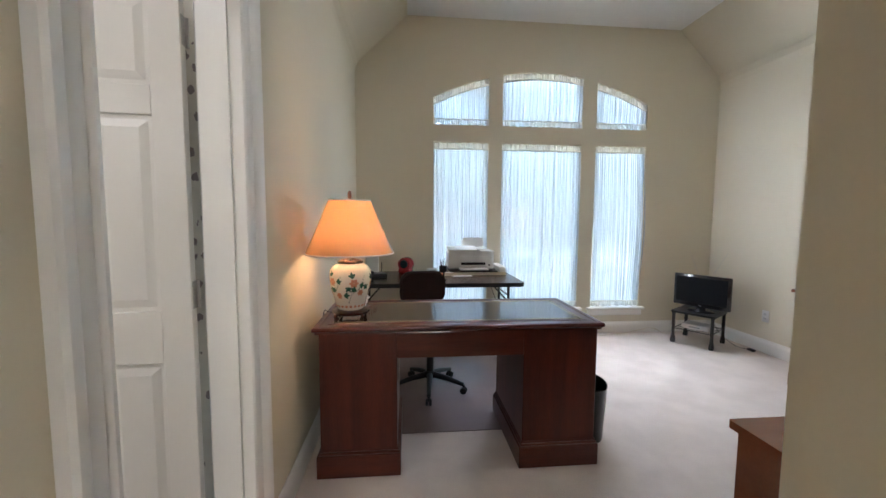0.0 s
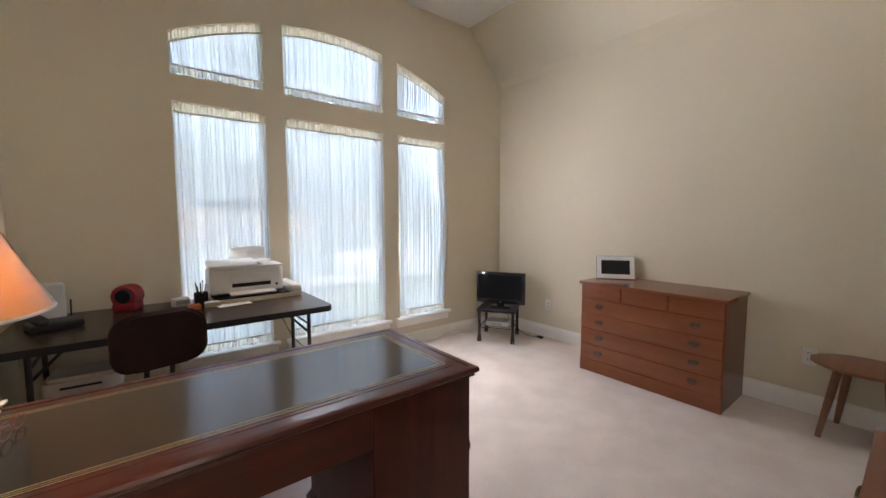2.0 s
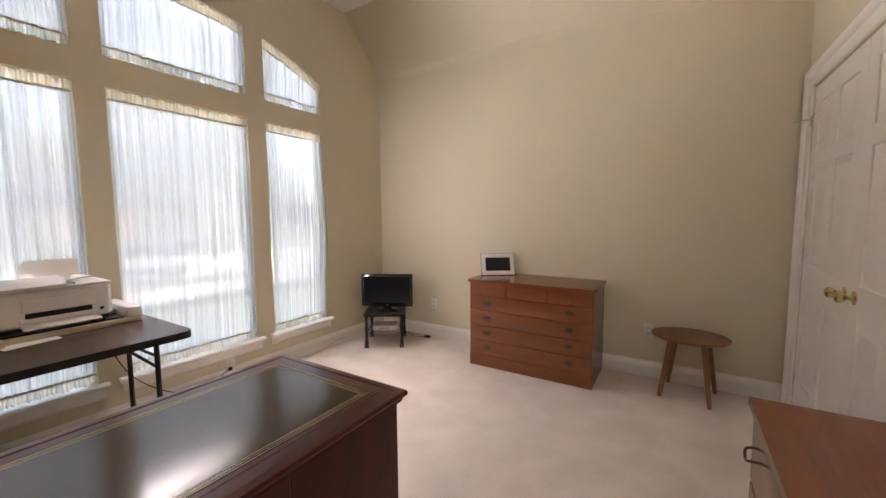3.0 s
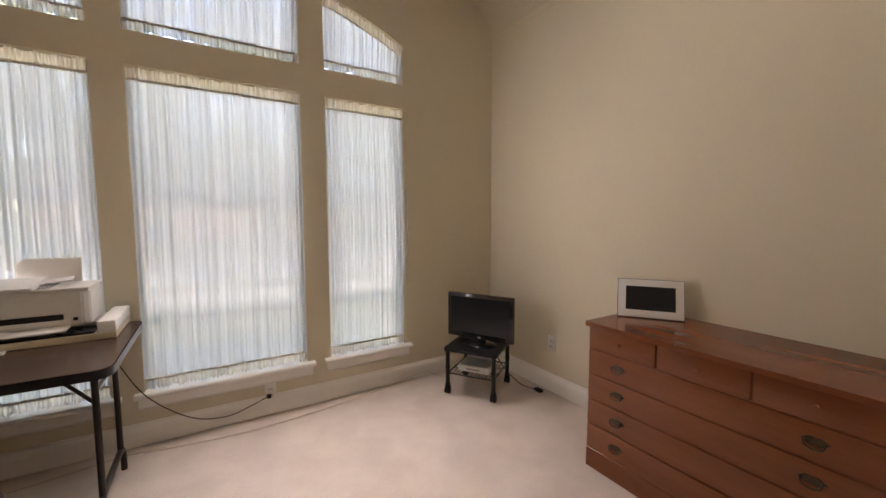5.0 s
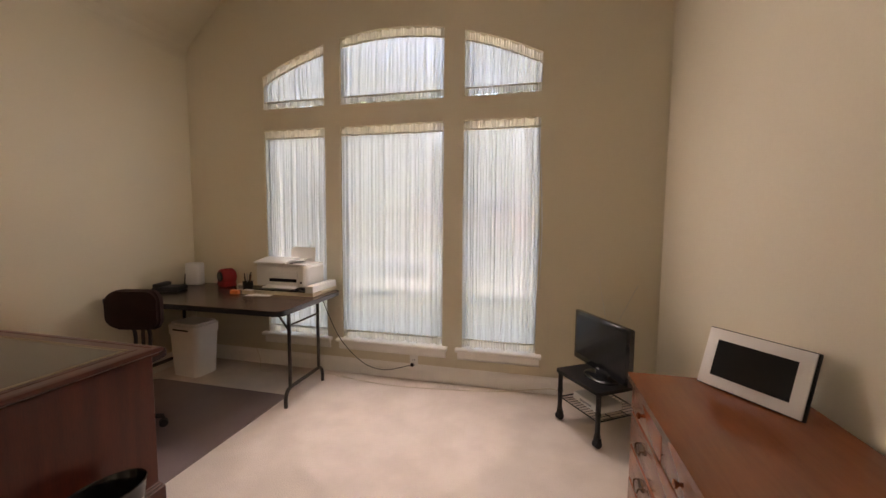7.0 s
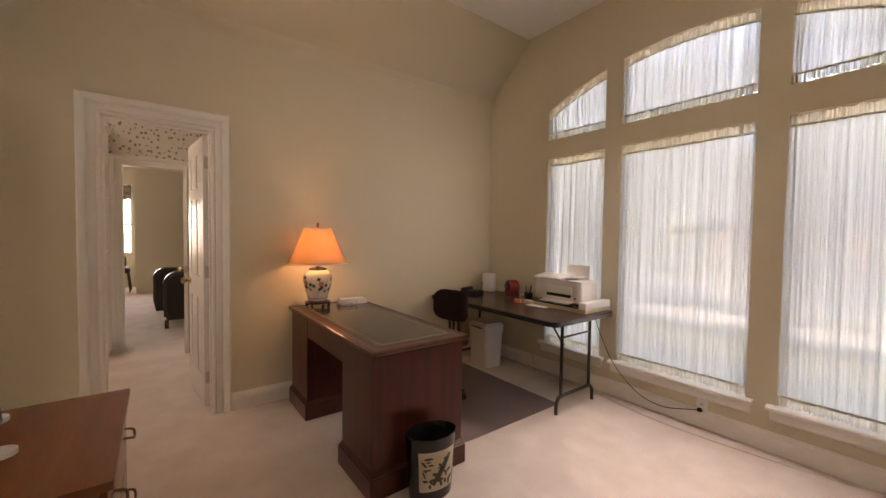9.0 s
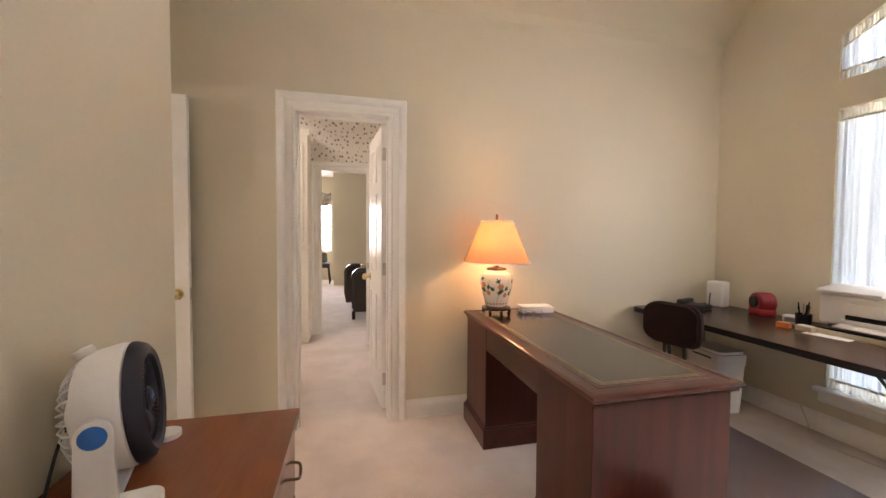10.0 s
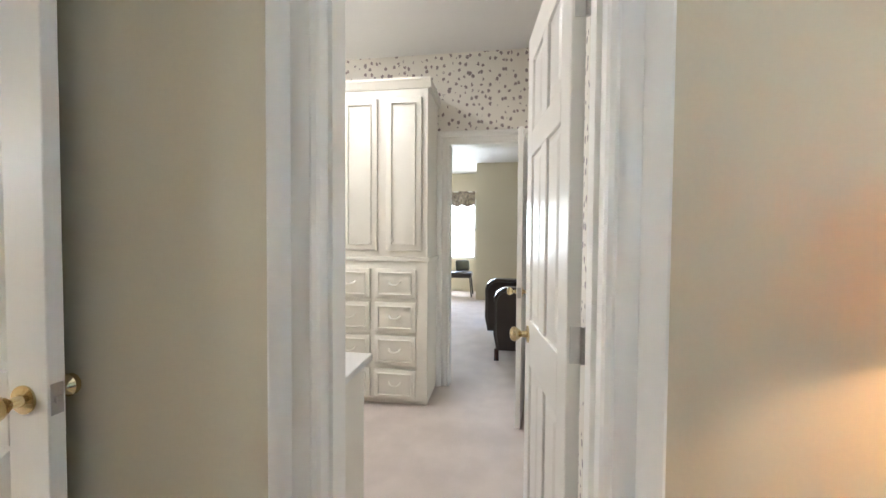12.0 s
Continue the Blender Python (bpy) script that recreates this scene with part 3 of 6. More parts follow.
# windows: frames, glass, sills
for i, (a, b) in enumerate(WINS):
    w = thing("window_%d" % (i + 1), "tall white window with an arched transom light above", "window", kind="structure")
    y0, y1 = YW + 0.075, YW + 0.12
    bm = B()
    f = 0.022
    for u, v in ((a, a + f), (b - f, b)):
        box(bm, u, v, y0, y1, SILL, HEAD, 0.004, 1)
    box(bm, a + f, b - f, y0, y1, SILL, SILL + f, 0.004, 1)
    box(bm, a + f, b - f, y0, y1, HEAD - f, HEAD, 0.004, 1)
    part("window_frame", bm, TRIM, w)
    for z in (0.69, 1.40):
        bm = B()
        box(bm, a + f, b - f, y0 + 0.012, y1 - 0.012, z - 0.007, z + 0.007, 0.003, 1)
        part("muntin", bm, TRIM, w)
    bm = B()
    n = 14
    box(bm, a, a + f, y0, y1, UP, ARCH(a + f) - 0.002)
    box(bm, b - f, b, y0, y1, UP, ARCH(b - f) - 0.002)
    box(bm, a + f, b - f, y0, y1, UP, UP + f, 0.004, 1)
    for k in range(n):
        xa, xb = a + (b - a) * k / n, a + (b - a) * (k + 1) / n
        prism(bm, [(xa, ARCH(xa) - 0.024), (xb, ARCH(xb) - 0.024), (xb, ARCH(xb)), (xa, ARCH(xa))], y0 + 0.002, y1 - 0.002, "y")
    part("transom_frame", bm, TRIM, w)
    for z0, z1 in ((SILL + 0.02, HEAD - 0.02), (UP + 0.02, ARCH((a + b) / 2 + (0.3 if i == 0 else 0)) + 0.02)):
        bm = B()
        box(bm, a + 0.02, b - 0.02, y0 + 0.02, y0 + 0.024, z0, z1)
        p = part("pane", bm, GLASS, w)
        p.visible_shadow = False
    bm = B()
    prism(bm, [(YW + 0.07, SILL - 0.001), (YW + 0.07, SILL + 0.014), (YW - 0.045, SILL + 0.014), (YW - 0.052, SILL + 0.004), (YW - 0.045, SILL - 0.014), (YW - 0.001, SILL - 0.014), (YW - 0.001, SILL - 0.001)], a - 0.045, b + 0.045, "x")
    part("window_sill", bm, TRIM, w)
    bm = B()
    prism(bm, [(YW, SILL - 0.013), (YW - 0.016, SILL - 0.013), (YW - 0.018, SILL - 0.07), (YW - 0.008, SILL - 0.085), (YW, SILL - 0.085)], a - 0.03, b + 0.03, "x")
    part("apron", bm, TRIM, w)


# ---- sheer curtains ----
def curtain(a, b, z0, ztop, seed, bulge=0.0):
    """A gathered sheer panel between two rods, with ruffles past each rod."""
    rnd = random.Random(seed)
    t = thing("sheer_curtain", "white sheer voile curtain gathered between two rods", "curtain", group="sheer window curtains")
    wd = b - a
    ph = [rnd.uniform(0, 6.28) for _ in range(8)]
    amp = 0.016

    def fold(u):
        w = u + 0.006 * math.sin(11 * u + ph[0]) + 0.004 * math.sin(29 * u + ph[1])
        return 0.55 * math.sin(150 * w + ph[2]) + 0.35 * math.sin(97 * w + ph[3]) + 0.25 * math.sin(231 * w + ph[4])

    cols = int(wd * 330)
    yc = YW + 0.018
    rod = lambda x, top: (ztop(x) - 0.066) if top else z0 + 0.058
    rows = [i / 22 for i in range(23)]
    bm = B()
    grid = []
    for r in rows:
        line = []
        for c in range(cols + 1):
            u = c / cols
            x = a + wd * u
            lo, hi = rod(x, False), rod(x, True)
            k = 0.45 + 0.55 * math.sin(math.pi * min(1, max(0, r)))
            lean = 0.4 * math.sin(2.2 * r + ph[5]) * 0.01
            xx = x + lean * math.sin(9 * u + ph[6]) + bulge * math.sin(math.pi * r) ** 2 * max(0, u - 0.72) / 0.28
            y = yc + amp * k * fold(u + 0.01 * math.sin(1.7 * r + ph[7])) - (bulge * 0.5 + 0.004) * math.sin(math.pi * r)
            line.append(bm.verts.new((xx, y, lo + (hi - lo) * r)))
        grid.append(line)
    for p, q in zip(grid, grid[1:]):
        for i in range(cols):
            bm.faces.new((p[i], p[i + 1], q[i + 1], q[i]))
    part("panel", bm, SHEER, t, smooth=180)
    for top in (True, False):
        bm = B()
        grid = []
        span = [0.0, 0.016, 0.032, 0.048, 0.062] if top else [0.0, -0.014, -0.028, -0.042, -0.055]
        for k, dz in enumerate(span):
            line = []
            for c in range(cols + 1):
                u = c / cols
                x = a + wd * u
                g = math.sin(190 * u * wd + 3 * math.sin(40 * u + ph[0])) + 0.6 * math.sin(320 * u * wd + ph[3])
                z = rod(x, top) + dz + (0.004 * math.sin(75 * u * wd + ph[1]) + 0.003 * g * 0.5 if k == 4 else 0)
                line.append(bm.verts.new((x, yc - 0.004 + (0.003 + 0.0026 * k) * g * 0.9, z)))
            grid.append(line)
        for p, q in zip(grid, grid[1:]):
            for i in range(cols):
                bm.faces.new((p[i], p[i + 1], q[i + 1], q[i]))
        part("ruffle", bm, HEADING, t, "gathered cream ruffle", smooth=180)
        bm = B()
        grid = []
        for j in range(9):
            th = 2 * math.pi * j / 8
            line = []
            for c in range(cols + 1):
                u = c / cols
                x = a + wd * u
                r = 0.0085 + 0.0012 * math.sin(210 * u * wd + ph[2]) + 0.0008 * math.sin(347 * u * wd)
                line.append(bm.verts.new((x, yc + r * math.cos(th), rod(x, top) + r * math.sin(th))))
            grid.append(line)
        for p, q in zip(grid, grid[1:]):
            for i in range(cols):
                bm.faces.new((p[i], p[i + 1], q[i + 1], q[i]))
        part("rod_pocket", bm, POCKET, t, "gathered rod pocket", smooth=180)
        bm = B()
        n = 12
        tube(bm, [(a + 0.003 + (wd - 0.006) * i / n, yc, rod(a + wd * i / n, top)) for i in range(n + 1)], 0.0055, 8)
        part("curtain_rod", bm, TRIM, t)
    return t


for i, (a, b) in enumerate(WINS):
    curtain(a + 0.001, b - 0.001, SILL + 0.018, lambda x: HEAD - 0.004, 10 + i, 0.03 if i == 2 else 0.0)
    curtain(a + 0.001, b - 0.001, UP + 0.004, lambda x: ARCH(x) - 0.004, 20 + i)


# ---- dressing room and far room shells ----
bm = B()
box(bm, HX - 0.12, HX, HY0 - 0.1, FY0 - 0.02, -0.1, 3.0)
box(bm, HX - 0.12, HX, FY1 + 0.02, HY1 + 0.1, -0.1, 3.0)
box(bm, HX - 0.12, HX, FY0 - 0.02, FY1 + 0.02, FH + 0.02, 3.0)
structure("wall_dressing_far", bm, PAPERW, "cream wallpaper with small floral sprigs", "wall")
for nm, y0, y1 in (("wall_dressing_north", HY1, HY1 + 0.1), ("wall_dressing_south", HY0 - 0.1, HY0)):
    bm = B()
    box(bm, HX, XL - 0.12, y0, y1, -0.1, 3.0)
    structure(nm, bm, PAPERW, "cream wallpaper with small floral sprigs", "wall")
bm = B()
box(bm, XL - 0.128, XL - 0.1205, HY0, DY0 - 0.02, 0, 3.0)
box(bm, XL - 0.128, XL - 0.1205, DY1 + 0.02, HY1, 0, 3.0)
box(bm, XL - 0.128, XL - 0.1205, DY0 - 0.02, DY1 + 0.02, DH + 0.02, 3.0)
structure("wallpaper_east", bm, PAPERW, "cream sprigged wallpaper behind the doorway", "wallpaper")
bm = B()
box(bm, HX - 0.12, XL - 0.12, HY0 - 0.1, HY1 + 0.1, HC, HC + 0.1)
structure("ceiling_dressing_room", bm, CEIL, "white textured ceiling of the dressing room", "ceiling")
bm = B()
moulding(bm, BASE, (HX, HY0, 0), (0, FY0 - 0.118 - HY0, 0), (0, 0, 1), (1, 0, 0))
moulding(bm, BASE, (HX, HY1, 0), (XL - 0.13 - HX, 0, 0), (0, 0, 1), (0, -1, 0))
structure("baseboard_dressing_room", bm, TRIM, "cream painted baseboard", "baseboard")

# far bedroom: a jutting wall, and a window in the recess beside it
bm = B()
box(bm, -7.75, -7.6, 0.86, 4.0, -0.1, 3.0)
box(bm, -9.0, -7.75, 0.86, 1.0, -0.1, 3.0)
structure("wall_far_jut", bm, WALL, "shaded tan wall of the far bedroom", "wall")
bm = B()
WY0, WY1, WZ0, WZ1 = -1.75, 0.78, 0.78, 2.25
box(bm, -9.0, -8.88, -2.0, WY0, -0.1, 3.0)
box(bm, -9.0, -8.88, WY1, 0.86, -0.1, 3.0)
box(bm, -9.0, -8.88, WY0, WY1, -0.1, WZ0)
box(bm, -9.0, -8.88, WY0, WY1, WZ1, 3.0)
structure("wall_far_window", bm, WALL, "tan wall with a bright window", "wall")
bm = B()
box(bm, -9.0, HX - 0.12, 4.0, 4.12, -0.1, 3.0)
box(bm, -9.0, HX - 0.12, -2.12, -2.0, -0.1, 3.0)
structure("wall_far_sides", bm, WALL, "tan side walls of the far bedroom", "wall")
bm = B()
box(bm, HX - 0.132, HX - 0.1205, -2.0, FY0 - 0.02, 0, 2.88)
box(bm, HX - 0.132, HX - 0.1205, FY1 + 0.02, 4.0, 0, 2.88)
structure("wall_far_inner", bm, WALL, "tan wall of the far bedroom", "wall")
bm = B()
box(bm, -9.0, HX - 0.12, -2.12, 4.12, 2.88, 2.98)
structure("ceiling_far_room", bm, CEIL, "white ceiling of the far bedroom", "ceiling")

w = thing("window_4", "bright bedroom window with a white frame", "window", kind="structure")
bm = B()
for y0, y1, z0, z1 in ((WY0, WY0 + 0.05, WZ0, WZ1), (WY1 - 0.05, WY1, WZ0, WZ1), (WY0, WY1, WZ0, WZ0 + 0.05), (WY0, WY1, WZ1 - 0.05, WZ1), (WY0, WY1, 1.48, 1.52)):
    box(bm, -8.96, -8.92, y0, y1, z0, z1)
part("window_frame", bm, TRIM, w)
bm = B()
box(bm, -8.945, -8.941, WY0, WY1, WZ0, WZ1)
p = part("pane", bm, GLASS, w)
p.visible_shadow = False
t = thing("valance", "gathered dark floral valance over the bedroom window", "valance")
bm = B()
grid = []
for k in range(7):
    z = 2.44 - 0.36 * k / 6
    grid.append([bm.verts.new((-8.83 + (0.01 + 0.02 * k / 6) * math.sin(38 * u) + 0.012 * math.sin(17 * u), u, z - (0.02 * math.sin(25 * u) if k == 6 else 0))) for u in (-1.85 + 2.6 * i / 150 for i in range(151))])
for p_, q_ in zip(grid, grid[1:]):
    for i in range(150):
        bm.faces.new((p_[i], p_[i + 1], q_[i + 1], q_[i]))
part("cloth", bm, VAL, t, smooth=180)
bm = B()
tube(bm, [(-8.84, -1.88, 2.43), (-8.84, 0.78, 2.43)], 0.012, 8)
tube(bm, [(-8.84, 0.76, 2.43), (-8.885, 0.76, 2.43)], 0.008, 8)
tube(bm, [(-8.84, -1.86, 2.43), (-8.885, -1.86, 2.43)], 0.008, 8)
part("valance_rod", bm, TRIM, t)

# dark bench seat under the bedroom window
t = thing("window_bench", "dark cushioned bench with slanted legs under the bedroom window", "bench", pose(-8.1, 0.35, 0))
bm = B()
box(bm, -0.25, 0.25, -0.7, 0.40, 0.42, 0.54, 0.03, 3)
part("cushion", bm, BROWNL, t)
for x in (-0.2, 0.2):
    for y in (-0.64, 0.36):
        bm = B()
        tube(bm, [(x, y, 0.42), (x * 1.15, y * 1.12, 0)], 0.016, 8)
        part("leg", bm, BLACKM, t)
t = thing("throw_pillow", "dark patterned pillow on the bench", "pillow", pose(-8.2, 0.52, 0.665, 0, -20, 15))
bm = B()
box(bm, -0.06, 0.06, -0.16, 0.16, -0.12, 0.14, 0.055, 4)
part("cover", bm, INK, t)

# dark leather armchair of the bedroom
t = thing("leather_armchair", "dark brown leather armchair with rolled arms", "armchair", pose(-4.05, 1.60, 0))
bm = B()
box(bm, -0.40, 0.40, -0.24, 0.60, 0.12, 0.44, 0.04, 3)
part("seat", bm, BROWNL, t)
for x, y0 in ((-0.42, -0.42), (0.42, -0.30)):
    bm = B()
    prof = [(y0 + 0.03, 0.12), (y0 - 0.005, 0.30), (y0, 0.52)] + [(y0 + 0.16 - 0.165 * math.cos(radians(a)), 0.63 + 0.155 * math.sin(radians(a))) for a in range(0, 91, 15)] + [(0.6, 0.76), (0.6, 0.12)]
    prism(bm, prof, x - 0.11, x + 0.11, "x")
    bmesh.ops.bevel(bm, geom=[e for e in bm.edges if abs(e.verts[0].co.x - e.verts[1].co.x) < 0.01], offset=0.035, segments=3, affect="EDGES")
    part("arm", bm, BROWNL, t, smooth=50)
bm = B()
box(bm, -0.36, 0.36, 0.42, 0.75, 0.2, 0.98, 0.1, 4)
part("backrest", bm, BROWNL, t)
for x in (-0.45, 0.45):
    for y in (-0.27, 0.7):
        bm = B()
        box(bm, x - 0.025, x + 0.025, y - 0.025, y + 0.025, 0, 0.12, 0.004, 1)
        part("leg", bm, ROSEW, t)

# ---- built-in hutch in the dressing room ----
HF, HR = -2.37, 0.815
t = thing("built_in_hutch", "cream painted built-in hutch with doors above and drawers below", "cabinet")
bm = B()
box(bm, HX, HF, -0.25, HR, 0.04, 1.115, 0.003, 1)
box(bm, HX, HF - 0.04, -0.25, HR - 0.01, 0, 0.04)
part("base_case", bm, CAB, t)
bm = B()
box(bm, HX, HF + 0.015, -0.25, HR + 0.012, 1.115, 1.15, 0.006, 2)
part("ledge", bm, CAB, t)
bm = B()
box(bm, HX, HF - 0.005, -0.25, HR - 0.004, 1.15, 2.42, 0.003, 1)
part("upper_case", bm, CAB, t)
bm = B()
prism(bm, [(HX, 2.42), (HF, 2.42), (HF + 0.012, 2.435), (HF + 0.02, 2.46), (HF + 0.035, 2.475), (HF + 0.035, 2.49), (HX, 2.49)], -0.25, HR + 0.02, "y")
part("crown", bm, CAB, t)


def raised_front(parent, name, y0, y1, z0, z1, x, pull, knob=None):
    bm = B()
    box(bm, x, x + 0.026, y0, y1, z0, z1, 0.006, 2)
    k = 0.035 if z1 - z0 < 0.4 else 0.05
    for a, b, c, d in ((y0 + k - 0.008, y0 + k, z0 + k - 0.008, z1 - k + 0.008), (y1 - k, y1 - k + 0.008, z0 + k - 0.008, z1 - k + 0.008), (y0 + k, y1 - k, z0 + k - 0.008, z0 + k), (y0 + k, y1 - k, z1 - k, z1 - k + 0.008)):
        box(bm, x + 0.02, x + 0.042, a, b, c, d, 0.005, 1)
    f = part(name, bm, CAB, parent)
    bm = B()
    if pull:
        yc, zc = (y0 + y1) / 2, (z0 + z1) / 2
        tube(bm, curve_pts([(x + 0.022, yc - 0.045, zc + 0.012), (x + 0.05, yc - 0.03, zc - 0.002), (x + 0.056, yc, zc - 0.01), (x + 0.05, yc + 0.03, zc - 0.002), (x + 0.022, yc + 0.045, zc + 0.012)], 5), 0.008, 8)
        part("pull", bm, CAB, f, "cream painted bow pull")
    else:
        lathe(bm, [(0, 0), (0.007, 0), (0.006, 0.01), (0.012, 0.016), (0.012, 0.022), (0, 0.027)], 14, m=Matrix.Translation((x + 0.017, knob, z0 + 0.075)) @ Matrix.Rotation(radians(90), 4, "Y"))
        part("knob", bm, CAB, f, "small cream knob")


for y0, y1, kn in ((0.490, 0.765, 0.545), (0.145, 0.420, 0.365), (-0.2, 0.075, 0.0)):
    raised_front(t, "cupboard_door", y0, y1, 1.20, 2.35, HF - 0.005, False, kn)
for y0, y1 in ((0.405, 0.725), (0.045, 0.365), (-0.24, 0.005)):
    for k in range(4):
        raised_front(t, "drawer", y0, y1, 0.062 + 0.2575 * k, 0.288 + 0.2575 * k, HF, True)

# white counter near the dressing room doorway
t = thing("vanity_counter", "white vanity counter with plain cream side", "counter")
bm = B()
box(bm, -1.234, XL - 0.135, HY0, 0.773, 0.728, 0.76, 0.005, 2)
part("worktop", bm, WHITEP, t)
bm = B()
box(bm, -1.21, XL - 0.135, HY0, 0.74, 0, 0.728, 0.003, 1)
part("side_case", bm, CAB, t)

# unseen vanity bulbs over the counter's wall, added to brighten the dressing room
t = thing("vanity_fill_light", "unseen added row of round lit vanity bulbs on a brass bar", "wall lamp")
bm = B()
box(bm, -2.1, -0.9, HY0, HY0 + 0.04, 2.0, 2.1, 0.004, 1)
part("bar", bm, BRASS, t)
for k in range(6):
    bm = B()
    lathe(bm, [(0, -0.05), (0.025, -0.043), (0.043, -0.025), (0.05, 0), (0.043, 0.025), (0.025, 0.043), (0, 0.05)], 18, (-2.0 + 0.2 * k, HY0 + 0.09, 2.05))
    part("bulb", bm, VANITY_FILL, t, "round lit bulb")

# recessed lights added out of view in the dressing room's ceiling, to top-light the hutch
for x in (-1.75, -1.1):
    t = thing("recessed_fill_light", "unseen added round recessed ceiling light, lit, with a white ring", "ceiling light", pose(x, 0.1, HC), "recessed dressing room lights")
    bm = B()
    lathe(bm, [(0.088, 0.0), (0.108, 0.0), (0.108, -0.004), (0.1, -0.008), (0.088, -0.005), (0.088, 0.0)], 36)
    part("ring", bm, TRIM, t)
    bm = B()
    lathe(bm, [(0, -0.0045), (0.06, -0.004), (0.088, -0.002)], 36)
    part("lens", bm, DOWN_FILL, t, "lit frosted lens")

# ---- executive desk ----
DX0, DX1, DYN, DYF, DZ = -0.268, 1.205, 2.068, 2.70, 0.765
desk = thing("executive_desk", "dark mahogany pedestal desk with a gold-tooled black leather top", "desk")
bm = B()
rings = []
for d, z in [(0.03, DZ - 0.036), (0.012, DZ - 0.036), (0.014, DZ - 0.028), (0.002, DZ - 0.02), (0.0, DZ - 0.012), (0.003, DZ - 0.003), (0.012, DZ), (0.03, DZ), (0.034, DZ - 0.003), (0.066, DZ - 0.002), (0.068, DZ)]:
    rings.append([bm.verts.new((x, y, z)) for x, y in ((DX0 + d, DYN + d), (DX1 - d, DYN + d), (DX1 - d, DYF - d), (DX0 + d, DYF - d))])
for p_, q_ in zip(rings, rings[1:]):
    for i in range(4):
        bm.faces.new((p_[i], p_[(i + 1) % 4], q_[(i + 1) % 4], q_[i]))
bm.faces.new(rings[0][::-1])
bm.faces.new(rings[-1])
bmesh.ops.recalc_face_normals(bm, faces=bm.faces)
top = part("desktop", bm, MAHOG, desk, "moulded mahogany desktop", smooth=25)
bm = B()
box(bm, DX0 + 0.085, DX1 - 0.085, DYN + 0.085, DYF - 0.085, DZ - 0.01, DZ + 0.0012)
part("leather_inset", bm, LEATHER, top, "black leather writing surface", smooth=0)
for d, wd in ((0.0865, 0.003), (0.096, 0.0015), (0.104, 0.003)):
    bm = B()
    for a, b, c, e in ((DX0 + d, DX1 - d, DYN + d, DYN + d + wd), (DX0 + d, DX1 - d, DYF - d - wd, DYF - d), (DX0 + d, DX0 + d + wd, DYN + d + wd, DYF - d - wd), (DX1 - d - wd, DX1 - d, DYN + d + wd, DYF - d - wd)):
        box(bm, a, b, c, e, DZ, DZ + 0.0018)
    part("gold_line", bm, GOLD, top, "gold tooled border line", smooth=0)
for x0, x1 in ((DX0 + 0.03, 0.14), (0.785, DX1 - 0.03)):
    bm = B()
    box(bm, x0, x1, DYN + 0.02, DYF - 0.03, 0.0, DZ - 0.034, 0.003, 1)
    ped = part("pedestal", bm, MAHOGV, desk)
    bm = B()
    for d, z0, z1 in ((0.018, 0, 0.115), (0.011, 0.115, 0.128), (0.005, 0.128, 0.14)):
        box(bm, x0 - d, x1 + d, DYN + 0.02 - d, DYF - 0.03 + d, z0, z1, 0.003, 1)
    part("plinth", bm, MAHOG, ped)
    for k in range(3):
        z0 = 0.16 + 0.185 * k
        bm = B()
        box(bm, x0 + 0.02, x1 - 0.02, DYF - 0.034, DYF - 0.018, z0, z0 + 0.17, 0.004, 2)
        dr = part("drawer", bm, MAHOG, ped)
        bm = B()
        xm = (x0 + x1) / 2
        tube(bm, curve_pts([(xm - 0.05, DYF - 0.018, z0 + 0.09), (xm - 0.04, DYF + 0.006, z0 + 0.08), (xm, DYF + 0.01, z0 + 0.07), (xm + 0.04, DYF + 0.006, z0 + 0.08), (xm + 0.05, DYF - 0.018, z0 + 0.09)], 4), 0.004, 8)
        part("handle", bm, BRONZE, dr, "aged brass bail pull")
bm = B()
box(bm, 0.14, 0.785, DYN + 0.022, DYN + 0.042, 0.60, DZ - 0.034, 0.002, 1)
part("front_apron", bm, MAHOG, desk)
bm = B()
box(bm, 0.14, 0.785, DYF - 0.08, DYF - 0.045, 0.64, DZ - 0.034, 0.003, 1)
part("centre_drawer", bm, MAHOG, desk)

# ---- table lamp ----
LX, LY = -0.105, 2.245
lamp = thing("table_lamp", "lit table lamp with a floral porcelain jar and a pleated shade", "lamp", pose(LX, LY, DZ))
JAR = [(0.0, 0.055), (0.062, 0.056), (0.070, 0.062), (0.080, 0.10), (0.097, 0.16), (0.106, 0.205), (0.108, 0.235), (0.102, 0.262), (0.086, 0.283), (0.064, 0.293), (0.060, 0.298)]
bm = B()
lathe(bm, JAR, 48)
jar = part("jar", bm, CERAMIC, lamp, "white porcelain jar painted with leaves and coral flowers", smooth=60)
bm = B()
lathe(bm, [(0.066, 0.296), (0.068, 0.302), (0.064, 0.309), (0.03, 0.316), (0.012, 0.322), (0.012, 0.345), (0.02, 0.348), (0.02, 0.352), (0, 0.354)], 32)
part("cap", bm, ROSEW, jar, "turned rosewood cap")


def jar_radius(z):
    for (r0, z0), (r1, z1) in zip(JAR, JAR[1:]):
        if z0 <= z <= z1:
            return r0 + (r1 - r0) * (z - z0) / max(1e-6, z1 - z0)
    return 0.06


